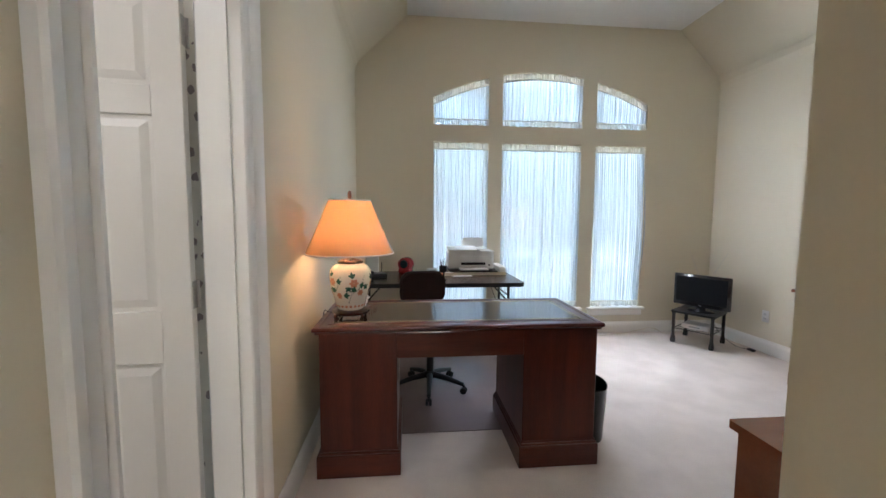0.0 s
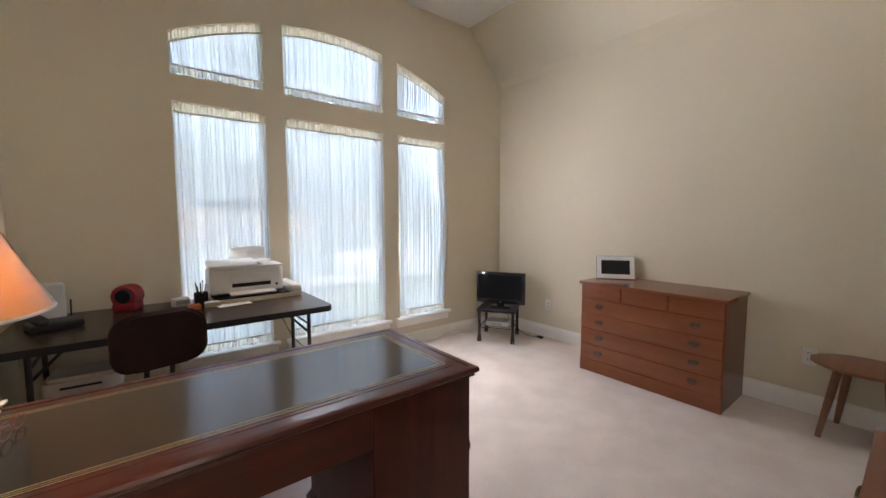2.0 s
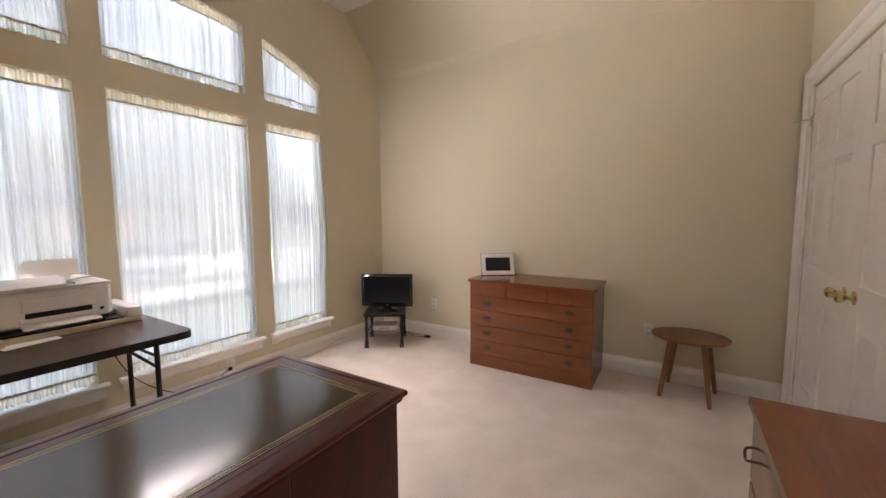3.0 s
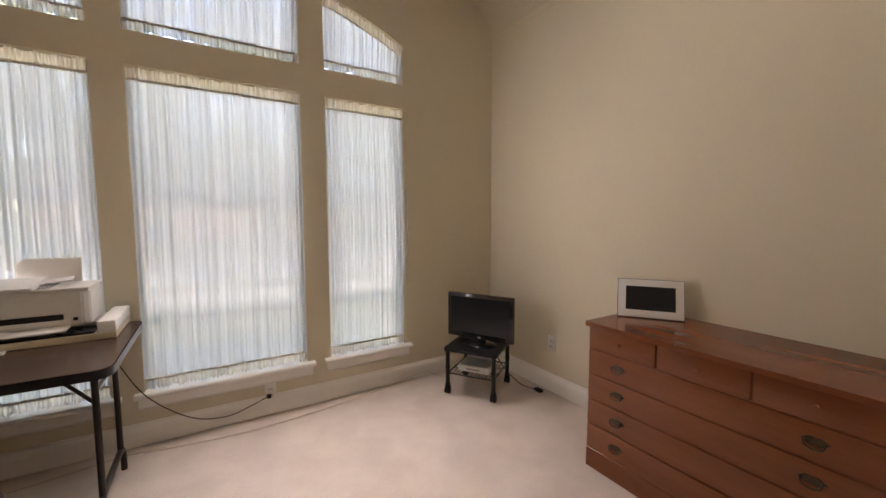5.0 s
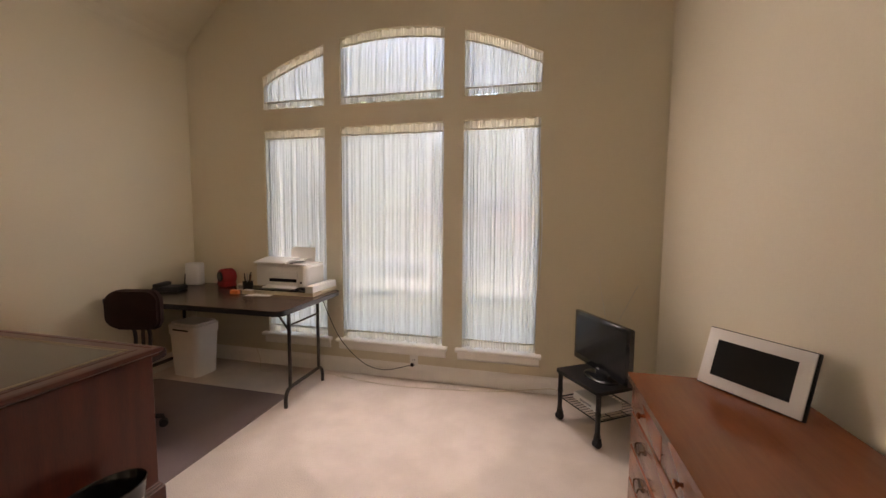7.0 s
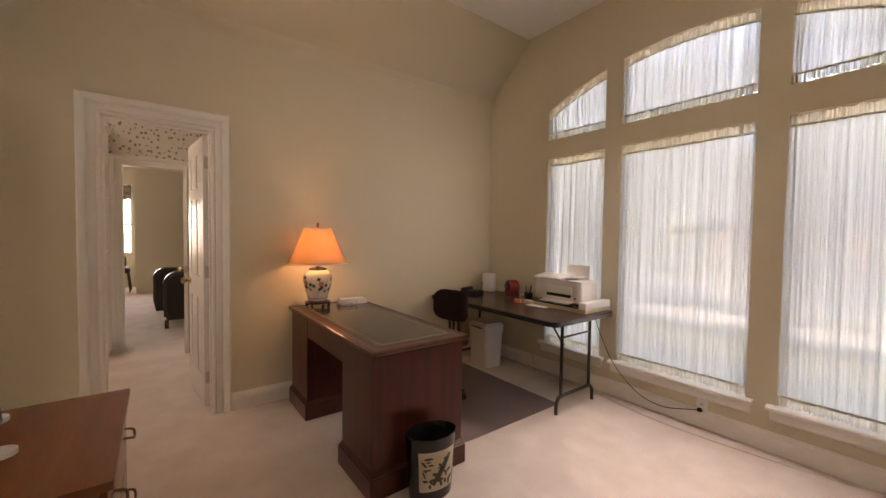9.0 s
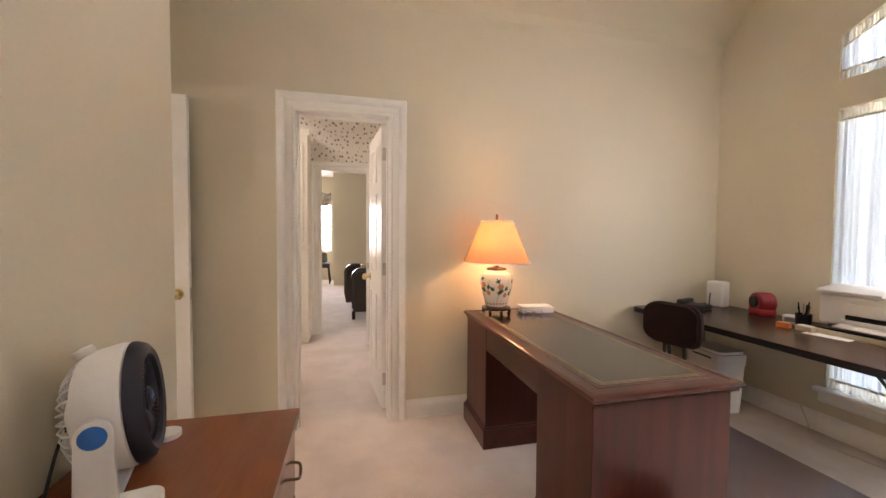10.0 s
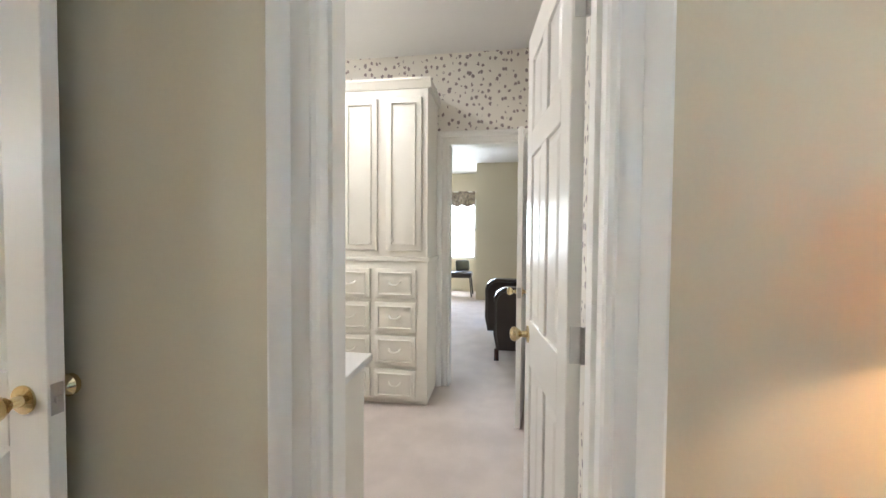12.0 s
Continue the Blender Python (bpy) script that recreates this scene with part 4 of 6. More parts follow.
def jar_patch(bm, th, z, length, width, turn):
    """A leaf-shaped painted patch that lies on the jar."""
    n = 10
    pts = []
    for i in range(n):
        a = 2 * math.pi * i / n
        u, v = length * math.cos(a), width * math.sin(a) * (1 - 0.35 * math.cos(a))
        du, dv = u * math.cos(turn) - v * math.sin(turn), u * math.sin(turn) + v * math.cos(turn)
        zz = min(max(z + dv, 0.065), 0.285)
        r = jar_radius(zz) + 0.0012
        pts.append(bm.verts.new((r * math.cos(th + du / r), r * math.sin(th + du / r), zz)))
    r = jar_radius(z) + 0.0014
    c = bm.verts.new((r * math.cos(th), r * math.sin(th), z))
    for i in range(n):
        bm.faces.new((c, pts[i], pts[(i + 1) % n]))


rnd = random.Random(4)
for k in range(5):
    th = 2 * math.pi * k / 5 + rnd.uniform(-0.15, 0.15)
    for z, size in ((0.205 + rnd.uniform(-0.015, 0.02), 1.0), (0.140 + rnd.uniform(-0.012, 0.012), 0.75)):
        tz = th + (0.0 if size == 1.0 else 0.35)
        coral = B()
        for j in range(6):
            jar_patch(coral, tz + 0.125 * size * math.cos(j * 1.047), z + 0.0125 * size * math.sin(j * 1.047), 0.0115 * size, 0.0085 * size, j * 1.047)
        part("painted_flower", coral, PETAL, jar, "coral painted flower")
        for j in range(3 if size == 1.0 else 2):
            la = 2.1 * j + rnd.uniform(-0.5, 0.5) + (0.5 if size < 1 else 0)
            lt, lz, ls = tz + 0.36 * math.cos(la), z + 0.034 * math.sin(la), rnd.uniform(0.013, 0.017)
            green = B()
            for off in (-0.95, 0.0, 0.95):
                jar_patch(green, lt + 0.075 * math.cos(la + off), lz + 0.008 * math.sin(la + off), ls * (0.85 if off else 1.15), 0.0068, la + off)
            part("painted_leaf", green, LEAFG, jar)
    vine = B()
    for j in range(16):
        u = j / 15
        jar_patch(vine, th - 0.25 + 0.75 * u, 0.105 + 0.12 * u + 0.014 * math.sin(7 * u), 0.008, 0.0014, 1.0 + 0.6 * math.cos(7 * u))
    part("painted_vine", vine, LEAFG, jar)
for k in range(22):
    dot = B()
    jar_patch(dot, 2 * math.pi * k / 22, 0.079, 0.0072, 0.0065, 0.0)
    part("painted_border", dot, PETAL, jar)
bm = B()
lathe(bm, [(0, 0.034), (0.09, 0.034), (0.096, 0.04), (0.096, 0.048), (0.088, 0.052), (0.076, 0.056), (0, 0.056)], 40)
stand = part("lamp_stand", bm, ROSEW, lamp, "carved rosewood stand")
for k in range(4):
    a = math.pi / 4 + k * math.pi / 2
    c, s_ = math.cos(a), math.sin(a)
    bm = B()
    tube(bm, curve_pts([(0.084 * c, 0.084 * s_, 0.04), (0.098 * c, 0.098 * s_, 0.028), (0.086 * c, 0.086 * s_, 0.014), (0.098 * c, 0.098 * s_, 0.006)], 5), 0.009, 8)
    part("foot", bm, ROSEW, stand)
SB, SZ0, SZ1 = 0.222, 0.347, 0.618
bm = B()
rows, n = 10, 240
grid = []
for k in range(rows + 1):
    u = k / rows
    r = SB + (0.105 - SB) * (u ** 0.92)
    grid.append([bm.verts.new(((r + 0.0016 * (1 if i % 2 else -1)) * math.cos(2 * math.pi * i / n), (r + 0.0016 * (1 if i % 2 else -1)) * math.sin(2 * math.pi * i / n), SZ0 + (SZ1 - SZ0) * u)) for i in range(n)])
for p_, q_ in zip(grid, grid[1:]):
    for i in range(n):
        j = (i + 1) % n
        bm.faces.new((p_[i], p_[j], q_[j], q_[i]))
shade = part("shade", bm, SHADE, lamp, "pleated cream cloth shade glowing orange", smooth=180)
for r, z in ((SB, SZ0), (0.105, SZ1)):
    bm = B()
    tube(bm, [(r * math.cos(2 * math.pi * i / 64), r * math.sin(2 * math.pi * i / 64), z) for i in range(64)], 0.004, 8, True)
    part("shade_trim", bm, PAPER, shade, "white corded edge")
bm = B()
lathe(bm, [(SB + 0.004 + (0.105 - SB) * ((k / 10) ** 0.92), SZ0 + 0.003 + (SZ1 - SZ0 - 0.006) * k / 10) for k in range(11)], 96)
wrap = part("clear_wrap", bm, GLASS, shade, "clear film left round the shade", smooth=180)
wrap.visible_shadow = False
bm = B()
for k in range(3):
    a = 2 * math.pi * k / 3
    tube(bm, [(0, 0, 0.615), (0.104 * math.cos(a), 0.104 * math.sin(a), 0.615)], 0.002, 6)
tube(bm, curve_pts([(0.01, 0, 0.345), (0.055, 0, 0.40), (0.06, 0, 0.50), (0, 0, 0.615)], 6), 0.002, 6)
tube(bm, curve_pts([(-0.01, 0, 0.345), (-0.055, 0, 0.40), (-0.06, 0, 0.50), (0, 0, 0.615)], 6), 0.002, 6)
part("harp", bm, BRASS, lamp, "brass wire harp")
bm = B()
lathe(bm, [(0, 0.61), (0.007, 0.61), (0.008, 0.618), (0.006, 0.623), (0.009, 0.63), (0.0098, 0.65), (0.0085, 0.662), (0.004, 0.667), (0, 0.668)], 16)
part("finial", bm, STOOLW, lamp, "turned wooden finial")
bm = B()
lathe(bm, [(0, 0.352), (0.014, 0.352), (0.014, 0.392), (0.012, 0.398), (0, 0.398)], 16)
part("socket", bm, BRASS, lamp)
bm = B()
lathe(bm, [(0, 0.397), (0.012, 0.40), (0.016, 0.42), (0.028, 0.45), (0.030, 0.468), (0.022, 0.49), (0, 0.498)], 18)
part("bulb", bm, BULB, lamp, "lit warm bulb")
bulb = new("lamp_light", bpy.data.lights.new("lamp_light", "POINT"))
bulb.data.energy, bulb.data.color, bulb.data.shadow_soft_size = 1.35, (1.0, 0.57, 0.27), 0.034
bulb.location = (LX, LY, DZ + 0.462)

# ---- dresser and digital photo frame ----
KX, KY0, KY1, KH = 3.190, 1.865, 2.895, 0.766
dresser = thing("dresser", "low cherry wood dresser with aged brass pulls", "dresser")
bm = B()
box(bm, KX + 0.010, 3.665, KY0, KY1, 0.0, KH - 0.022, 0.003, 1)
part("case", bm, CHERRY, dresser)
bm = B()
prism(bm, rounded(KX - 0.016, 3.672, KY0 - 0.014, KY1 + 0.014, 0.012, 3), KH - 0.022, KH, "z")
part("top", bm, CHERRY, dresser)
bm = B()
box(bm, KX + 0.004, KX + 0.03, KY0 - 0.001, KY1 + 0.001, 0, 0.105, 0.003, 1)
part("base_rail", bm, CHERRY, dresser)


def bail_pull(parent, x, y, z, out=(-1, 0, 0)):
    o = Vector(out)
    s = o.cross(Vector((0, 0, 1)))
    c = Vector((x, y, z))
    bm = B()
    pts = []
    for i in range(28):
        a = 2 * math.pi * i / 28
        r = 1 + 0.08 * math.cos(6 * a) + 0.06 * math.cos(10 * a)
        pts.append((0.033 * r * math.cos(a), 0.0155 * r * math.sin(a)))
    lo = [bm.verts.new(c + s * u + Vector((0, 0, v))) for u, v in pts]
    hi = [bm.verts.new(c + o * 0.003 + s * u * 0.93 + Vector((0, 0, v * 0.93))) for u, v in pts]
    bm.faces.new(hi)
    for i in range(28):
        bm.faces.new((lo[i], lo[(i + 1) % 28], hi[(i + 1) % 28], hi[i]))
    bmesh.ops.recalc_face_normals(bm, faces=bm.faces)
    plate = part("back_plate", bm, BRONZE, parent, "pierced aged brass back plate")
    bm = B()
    e = lambda u, v, w: c + s * u + Vector((0, 0, v)) + o * w
    tube(bm, curve_pts([e(-0.026, 0.004, 0.002), e(-0.027, 0.002, 0.014), e(-0.022, -0.014, 0.017), e(0, -0.021, 0.018), e(0.022, -0.014, 0.017), e(0.027, 0.002, 0.014), e(0.026, 0.004, 0.002)], 4), 0.003, 8)
    ob = part("bail", bm, BRONZE, parent, "aged brass bail")


def dresser_drawer(y0, y1, z0, z1, pulls, knob=False):
    bm = B()
    box(bm, KX, KX + 0.02, y0, y1, z0, z1, 0.005, 3)
    d = part("drawer", bm, CHERRY, dresser)
    for y in pulls:
        if knob:
            bm = B()
            lathe(bm, [(0, 0), (0.006, 0), (0.005, 0.010), (0.011, 0.016), (0.011, 0.022), (0, 0.026)], 14, m=Matrix.Translation((KX, y, (z0 + z1) / 2)) @ Matrix.Rotation(radians(-90), 4, "Y"))
            part("knob", bm, CHERRY, d, "turned wooden knob")
        else:
            bail_pull(d, KX, y, (z0 + z1) / 2 + 0.008)


w3 = (KY1 - KY0 - 0.022) / 3
for k in range(3):
    dresser_drawer(KY0 + 0.004 + k * (w3 + 0.007), KY0 + 0.004 + k * (w3 + 0.007) + w3, 0.632, 0.742, (KY0 + 0.004 + k * (w3 + 0.007) + w3 / 2,), True)
for k in range(4):
    z0 = 0.108 + k * 0.131
    dresser_drawer(KY0 + 0.005, KY1 - 0.005, z0, z0 + 0.1245, (KY0 + 0.17, KY1 - 0.17))

pf = thing("digital_photo_frame", "white digital photo frame with a black screen on the dresser", "photo frame", pose(3.484, 2.75, KH + 0.004, 0, 0, -55) @ pose(0, 0, 0, -18, 0, 0))
bm = B()
box(bm, -0.155, 0.155, 0.004, 0.024, 0, 0.205, 0.003, 2)
part("back_case", bm, BLACKP, pf)
bm = B()
box(bm, -0.152, 0.152, 0, 0.006, 0.003, 0.202, 0.002, 2)
part("bezel", bm, WHITEP, pf, "white bezel")
bm = B()
box(bm, -0.115, 0.115, -0.0015, 0.002, 0.04, 0.165)
part("screen", bm, SCREEN, pf, "black screen", smooth=0)
bm = B()
box(bm, -0.012, 0.012, 0.02, 0.10, 0.0, 0.012, 0.002, 1)
part("prop", bm, BLACKP, pf)

# ---- television on its stand ----
SM = Matrix.Translation((3.26, 3.92, 0)) @ Matrix.Rotation(math.atan2(0.20, 0.30) - math.pi / 2, 4, "Z")
stand = thing("tv_stand", "black metal stand on casters with a wire shelf", "stand", SM)
bm = B()
prism(bm, rounded(-0.20, 0.20, -0.205, 0.205, 0.02), 0.325, 0.347, "z")
part("top", bm, BLACKP, stand)
for x in (-0.175, 0.175):
    for y in (-0.18, 0.18):
        bm = B()
        lathe(bm, [(0.019, 0.06), (0.019, 0.075), (0.015, 0.08), (0.015, 0.19), (0.018, 0.195), (0.018, 0.21), (0.015, 0.215), (0.015, 0.31), (0.021, 0.325)], 14, (x, y, 0))
        leg = part("leg", bm, BLACKM, stand)
        bm = B()
        for s_ in (-0.011, 0.011):
            lathe(bm, [(0, -0.008), (0.022, -0.008), (0.024, -0.004), (0.024, 0.004), (0.022, 0.008), (0, 0.008)], 18, m=Matrix.Translation((x + s_, y, 0.024)) @ Matrix.Rotation(radians(90), 4, "Y"))
        box(bm, x - 0.02, x + 0.02, y - 0.012, y + 0.018, 0.035, 0.062, 0.006, 2)
        part("caster", bm, BLACKP, leg)
bm = B()
tube(bm, [(-0.175, -0.18, 0.155), (0.175, -0.18, 0.155), (0.175, 0.18, 0.155), (-0.175, 0.18, 0.155)], 0.005, 8, True)
for k in range(13):
    x = -0.165 + 0.0275 * k
    tube(bm, [(x, -0.18, 0.158), (x, 0.18, 0.158)], 0.002, 6)
for y in (-0.06, 0.06):
    tube(bm, [(-0.175, y, 0.153), (0.175, y, 0.153)], 0.003, 6)
part("wire_shelf", bm, BLACKM, stand, "black wire shelf")
ub = thing("set_top_box", "flat white box on the wire shelf", "set-top box", SM @ pose(0.0, -0.03, 0.1605))
bm = B()
box(bm, -0.12, 0.12, -0.09, 0.09, 0, 0.05, 0.008, 3)
part("case", bm, WHITEP, ub)
bm = B()
box(bm, -0.05, 0.05, -0.0925, -0.0895, 0.018, 0.03)
part("front_slot", bm, GREYP, ub)
tv = thing("television", "small black flat television, switched off", "television", SM @ pose(0.022, -0.026, 0.347, 0, 0, -6))
bm = B()
lathe(bm, [(0, 0), (0.125, 0), (0.125, 0.006), (0.11, 0.014), (0.03, 0.02), (0, 0.02)], 40, sy=0.72)
box(bm, -0.04, 0.04, -0.012, 0.02, 0.015, 0.07, 0.006, 2)
part("foot", bm, GLOSSB, tv)
TVM = 0.335
bm = B()
box(bm, -0.265, 0.265, -0.022, 0.012, 0.045, 0.045 + TVM, 0.006, 2)
box(bm, -0.20, 0.20, 0.012, 0.05, 0.08, 0.33, 0.018, 2)
case = part("case", bm, GLOSSB, tv)
bm = B()
box(bm, -0.238, 0.238, -0.0235, -0.021, 0.085, 0.352)
part("screen", bm, SCREEN, case, "dark glossy screen", smooth=0)
bm = B()
box(bm, -0.012, 0.012, -0.0242, -0.0215, 0.057, 0.063)
part("badge", bm, GREYP, case, smooth=0)
for s_, x in ((1, 0.05), (-1, -0.05)):
    bm = B()
    tube(bm, [(x, 0.06, 0.35), (x + s_ * 0.13, 0.09, 0.62)], 0.0014, 6)
    tube(bm, [(x, 0.052, 0.30), (x, 0.06, 0.352)], 0.005, 8)
    part("antenna", bm, STEEL, tv, "thin telescopic antenna")

# ---- round-topped stool ----
st = thing("stool", "oval walnut stool with four splayed round legs", "stool", pose(3.485, 1.255, 0))
bm = B()
lathe(bm, [(0, 0.415), (0.20, 0.415), (0.235, 0.424), (0.245, 0.434), (0.243, 0.443), (0.232, 0.447), (0, 0.447)], 56, sx=0.82)
part("seat", bm, STOOLW, st, smooth=50)
for k in range(4):
    c, s_ = math.cos(radians(36 + 90 * k)), math.sin(radians(36 + 90 * k))
    bm = B()
    tube(bm, [(0.14 * c, 0.14 * s_, 0.417), (0.17 * c, 0.17 * s_, 0.25), (0.215 * c, 0.215 * s_, 0.0)], [0.021, 0.02, 0.014], 14)
    part("leg", bm, STOOLW, st)

# ---- filing cabinet with the fan ----
FX0, FX1, FY_0, FYF, FZ = 1.055, 1.715, 0.695, 1.15, 0.758
fc = thing("low_cabinet", "low cherry wood cabinet with drawer handles beside the corner", "cabinet")
bm = B()
box(bm, FX0 + 0.012, FX1 - 0.012, FY_0, FYF - 0.028, 0.0, FZ - 0.022, 0.003, 1)
part("case", bm, CHERRYX, fc)
bm = B()
prism(bm, rounded(FX0, FX1, FY_0 - 0.004, FYF, 0.006, 3), FZ - 0.022, FZ, "z")
part("top", bm, CHERRYX, fc)
for k in range(3):
    z0 = 0.07 + 0.222 * k
    bm = B()
    box(bm, FX0 + 0.018, FX1 - 0.018, FYF - 0.03, FYF - 0.012, z0, z0 + 0.212, 0.005, 2)
    d = part("drawer", bm, CHERRYX, fc)
    for x in (FX0 + 0.13, FX1 - 0.13):
        bm = B()
        tube(bm, curve_pts([(x - 0.04, FYF - 0.013, z0 + 0.13), (x - 0.034, FYF + 0.012, z0 + 0.125), (x, FYF + 0.016, z0 + 0.11), (x + 0.034, FYF + 0.012, z0 + 0.125), (x + 0.04, FYF - 0.013, z0 + 0.13)], 4), 0.004, 8)
        part("handle", bm, BRONZE, d, "dark metal pull")

FM = pose(1.305, 0.800, FZ, 0, 0, 15)
fan = thing("desk_fan", "grey and white air circulator fan with blue pivot caps", "fan", FM)
TILT_F = Matrix.Translation((0, 0, 0.153)) @ Matrix.Rotation(radians(-90 + 6), 4, "X") @ Matrix.Diagonal((0.98, 0.98, 0.76, 1))
bm = B()
lathe(bm, [(0.118, -0.055), (0.130, -0.03), (0.136, 0.03), (0.134, 0.05), (0.126, 0.058), (0.120, 0.05), (0.122, 0.02), (0.112, -0.05), (0.118, -0.055)], 56, m=TILT_F)
drum = part("housing", bm, WHITEP, fan, "light grey round housing", smooth=40)
bm = B()
lathe(bm, [(0.128, 0.053), (0.135, 0.056), (0.133, 0.068), (0.126, 0.086), (0.113, 0.096), (0.102, 0.091), (0.098, 0.074), (0.112, 0.060), (0.128, 0.053)], 56, m=TILT_F)
grille = part("front_ring", bm, NAVYP, fan, "dark navy front ring", smooth=40)
for k in range(36):
    a = 2 * math.pi * k / 36
    bm = B()
    pts = []
    for i in range(7):
        r = 0.026 + (0.106 - 0.026) * i / 6
        b = a + 0.55 * (i / 6) ** 1.3
        pts.append((r * math.cos(b), r * math.sin(b), 0.072 + 0.012 * math.sin(math.pi * i / 6)))
    tube(bm, pts, 0.0019, 5)
    bmesh.ops.transform(bm, matrix=TILT_F, verts=bm.verts)
    part("grille_bar", bm, NAVYP, grille)
bm = B()
for r in (0.05, 0.08):
    tube(bm, [(r * math.cos(2 * math.pi * i / 48), r * math.sin(2 * math.pi * i / 48), 0.078) for i in range(48)], 0.0016, 6, True)
bmesh.ops.transform(bm, matrix=TILT_F, verts=bm.verts)
part("grille_hoop", bm, NAVYP, grille)
bm = B()
lathe(bm, [(0, 0.088), (0.02, 0.087), (0.027, 0.08), (0.027, 0.066), (0, 0.066)], 28, m=TILT_F)
part("hub_cap", bm, NAVYP, grille)
bm = B()
prism(bm, [(0.014 * math.cos(radians(a)), 0.014 * math.sin(radians(a))) for a in range(0, 181, 15)], 0.087, 0.0895, "z")
bmesh.ops.transform(bm, matrix=TILT_F, verts=bm.verts)
part("hub_mark", bm, REDP, grille, "small red half badge")
bm = B()
prism(bm, [(0.014 * math.cos(radians(a)), 0.014 * math.sin(radians(a))) for a in range(180, 361, 15)], 0.087, 0.0895, "z")
bmesh.ops.transform(bm, matrix=TILT_F, verts=bm.verts)
part("hub_mark", bm, BLUEP, grille, "small blue half badge")
for k in range(5):
    bm = B()
    grid = []
    for i in range(6):
        r = 0.022 + 0.082 * i / 5
        line = []
        for j in range(5):
            a = 2 * math.pi * k / 5 + (j / 4) * (0.95 - 0.04 * i) + 0.25 * i / 5
            line.append(bm.verts.new((r * math.cos(a), r * math.sin(a), 0.03 - 0.035 * j / 4)))
        grid.append(line)
    for p_, q_ in zip(grid, grid[1:]):
        for j in range(4):
            bm.faces.new((p_[j], p_[j + 1], q_[j + 1], q_[j]))
    bmesh.ops.solidify(bm, geom=bm.faces[:], thickness=0.002)
    bmesh.ops.transform(bm, matrix=TILT_F, verts=bm.verts)
    part("blade", bm, BLACKP, fan, "dark fan blade")
bm = B()
lathe(bm, [(0, -0.098), (0.03, -0.097), (0.045, -0.09), (0.05, -0.08), (0.05, -0.02), (0, -0.02)], 28, m=TILT_F)
part("motor_cover", bm, WHITEP, fan)
for k in range(32):
    a = 2 * math.pi * k / 32
    c, s_ = math.cos(a), math.sin(a)
    bm = B()
    tube(bm, [(0.118 * c, 0.118 * s_, -0.05), (0.108 * c, 0.108 * s_, -0.072), (0.085 * c, 0.085 * s_, -0.09), (0.046 * c, 0.046 * s_, -0.094)], 0.0026, 5)
    bmesh.ops.transform(bm, matrix=TILT_F, verts=bm.verts)
    part("rear_bar", bm, WHITEP, drum)
bm = B()
lathe(bm, [(0, 0), (0.018, 0), (0.02, 0.005), (0.018, 0.016), (0, 0.018)], 20, m=Matrix.Translation((0, -0.045, 0.272)) @ Matrix.Rotation(radians(25), 4, "X"))
part("knob", bm, WHITEP, fan, "round speed knob")
for s_ in (-1, 1):
    bm = B()
    prism(bm, [(-0.032, 0.012), (0.034, 0.012), (0.028, 0.156)] + [(0.028 * math.cos(radians(a)), 0.156 + 0.028 * math.sin(radians(a))) for a in range(15, 180, 15)] + [(-0.028, 0.156)], s_ * 0.137, s_ * 0.150, "x")
    arm = part("support_arm", bm, WHITEP, fan, "white upright arm")
    bm = B()
    lathe(bm, [(0, 0), (0.022, 0), (0.022, 0.003), (0.018, 0.005), (0, 0.005)], 24, m=Matrix.Translation((s_ * 0.149, 0, 0.153)) @ Matrix.Rotation(radians(90 * s_), 4, "Y"))
    part("pivot_cap", bm, BLUEP, arm, "blue pivot cap")
    bm = B()
    prism(bm, rounded(s_ * 0.138 - 0.032, s_ * 0.138 + 0.032, -0.10, 0.105, 0.033, 6), 0, 0.013, "z")
    part("foot", bm, WHITEP, fan, "white flat foot")
bm = B()
box(bm, -0.13, 0.13, -0.03, 0.03, 0.002, 0.011, 0.003, 1)
part("foot_bridge", bm, WHITEP, fan)
bm = B()
tube(bm, curve_pts([(0.0, -0.074, 0.14), (0.05, -0.08, 0.10), (0.16, -0.075, 0.02), (0.24, -0.07, 0.004), (0.36, -0.07, 0.004)], 6), 0.003, 6)
part("power_cord", bm, BLACKP, fan, "thin power cord")

# ---- waste basket ----
wb = thing("waste_basket", "black oval metal waste basket with a cream painted panel", "waste basket", pose(1.285, 2.37, 0, 0, 0, 82))
bm = B()
lathe(bm, [(0, 0.004), (0.105, 0.004), (0.107, 0), (0.109, 0.006), (0.128, 0.315), (0.132, 0.322), (0.129, 0.328), (0.124, 0.322), (0.105, 0.010), (0, 0.010)], 48, sx=1.08, sy=0.72)
part("body", bm, GLOSSB, wb, smooth=40)


def basket(th, z, lift):
    r = 0.109 + 0.019 * (z - 0.006) / 0.309 + lift
    return Vector((1.08 * r * math.cos(th), 0.72 * r * math.sin(th), z))


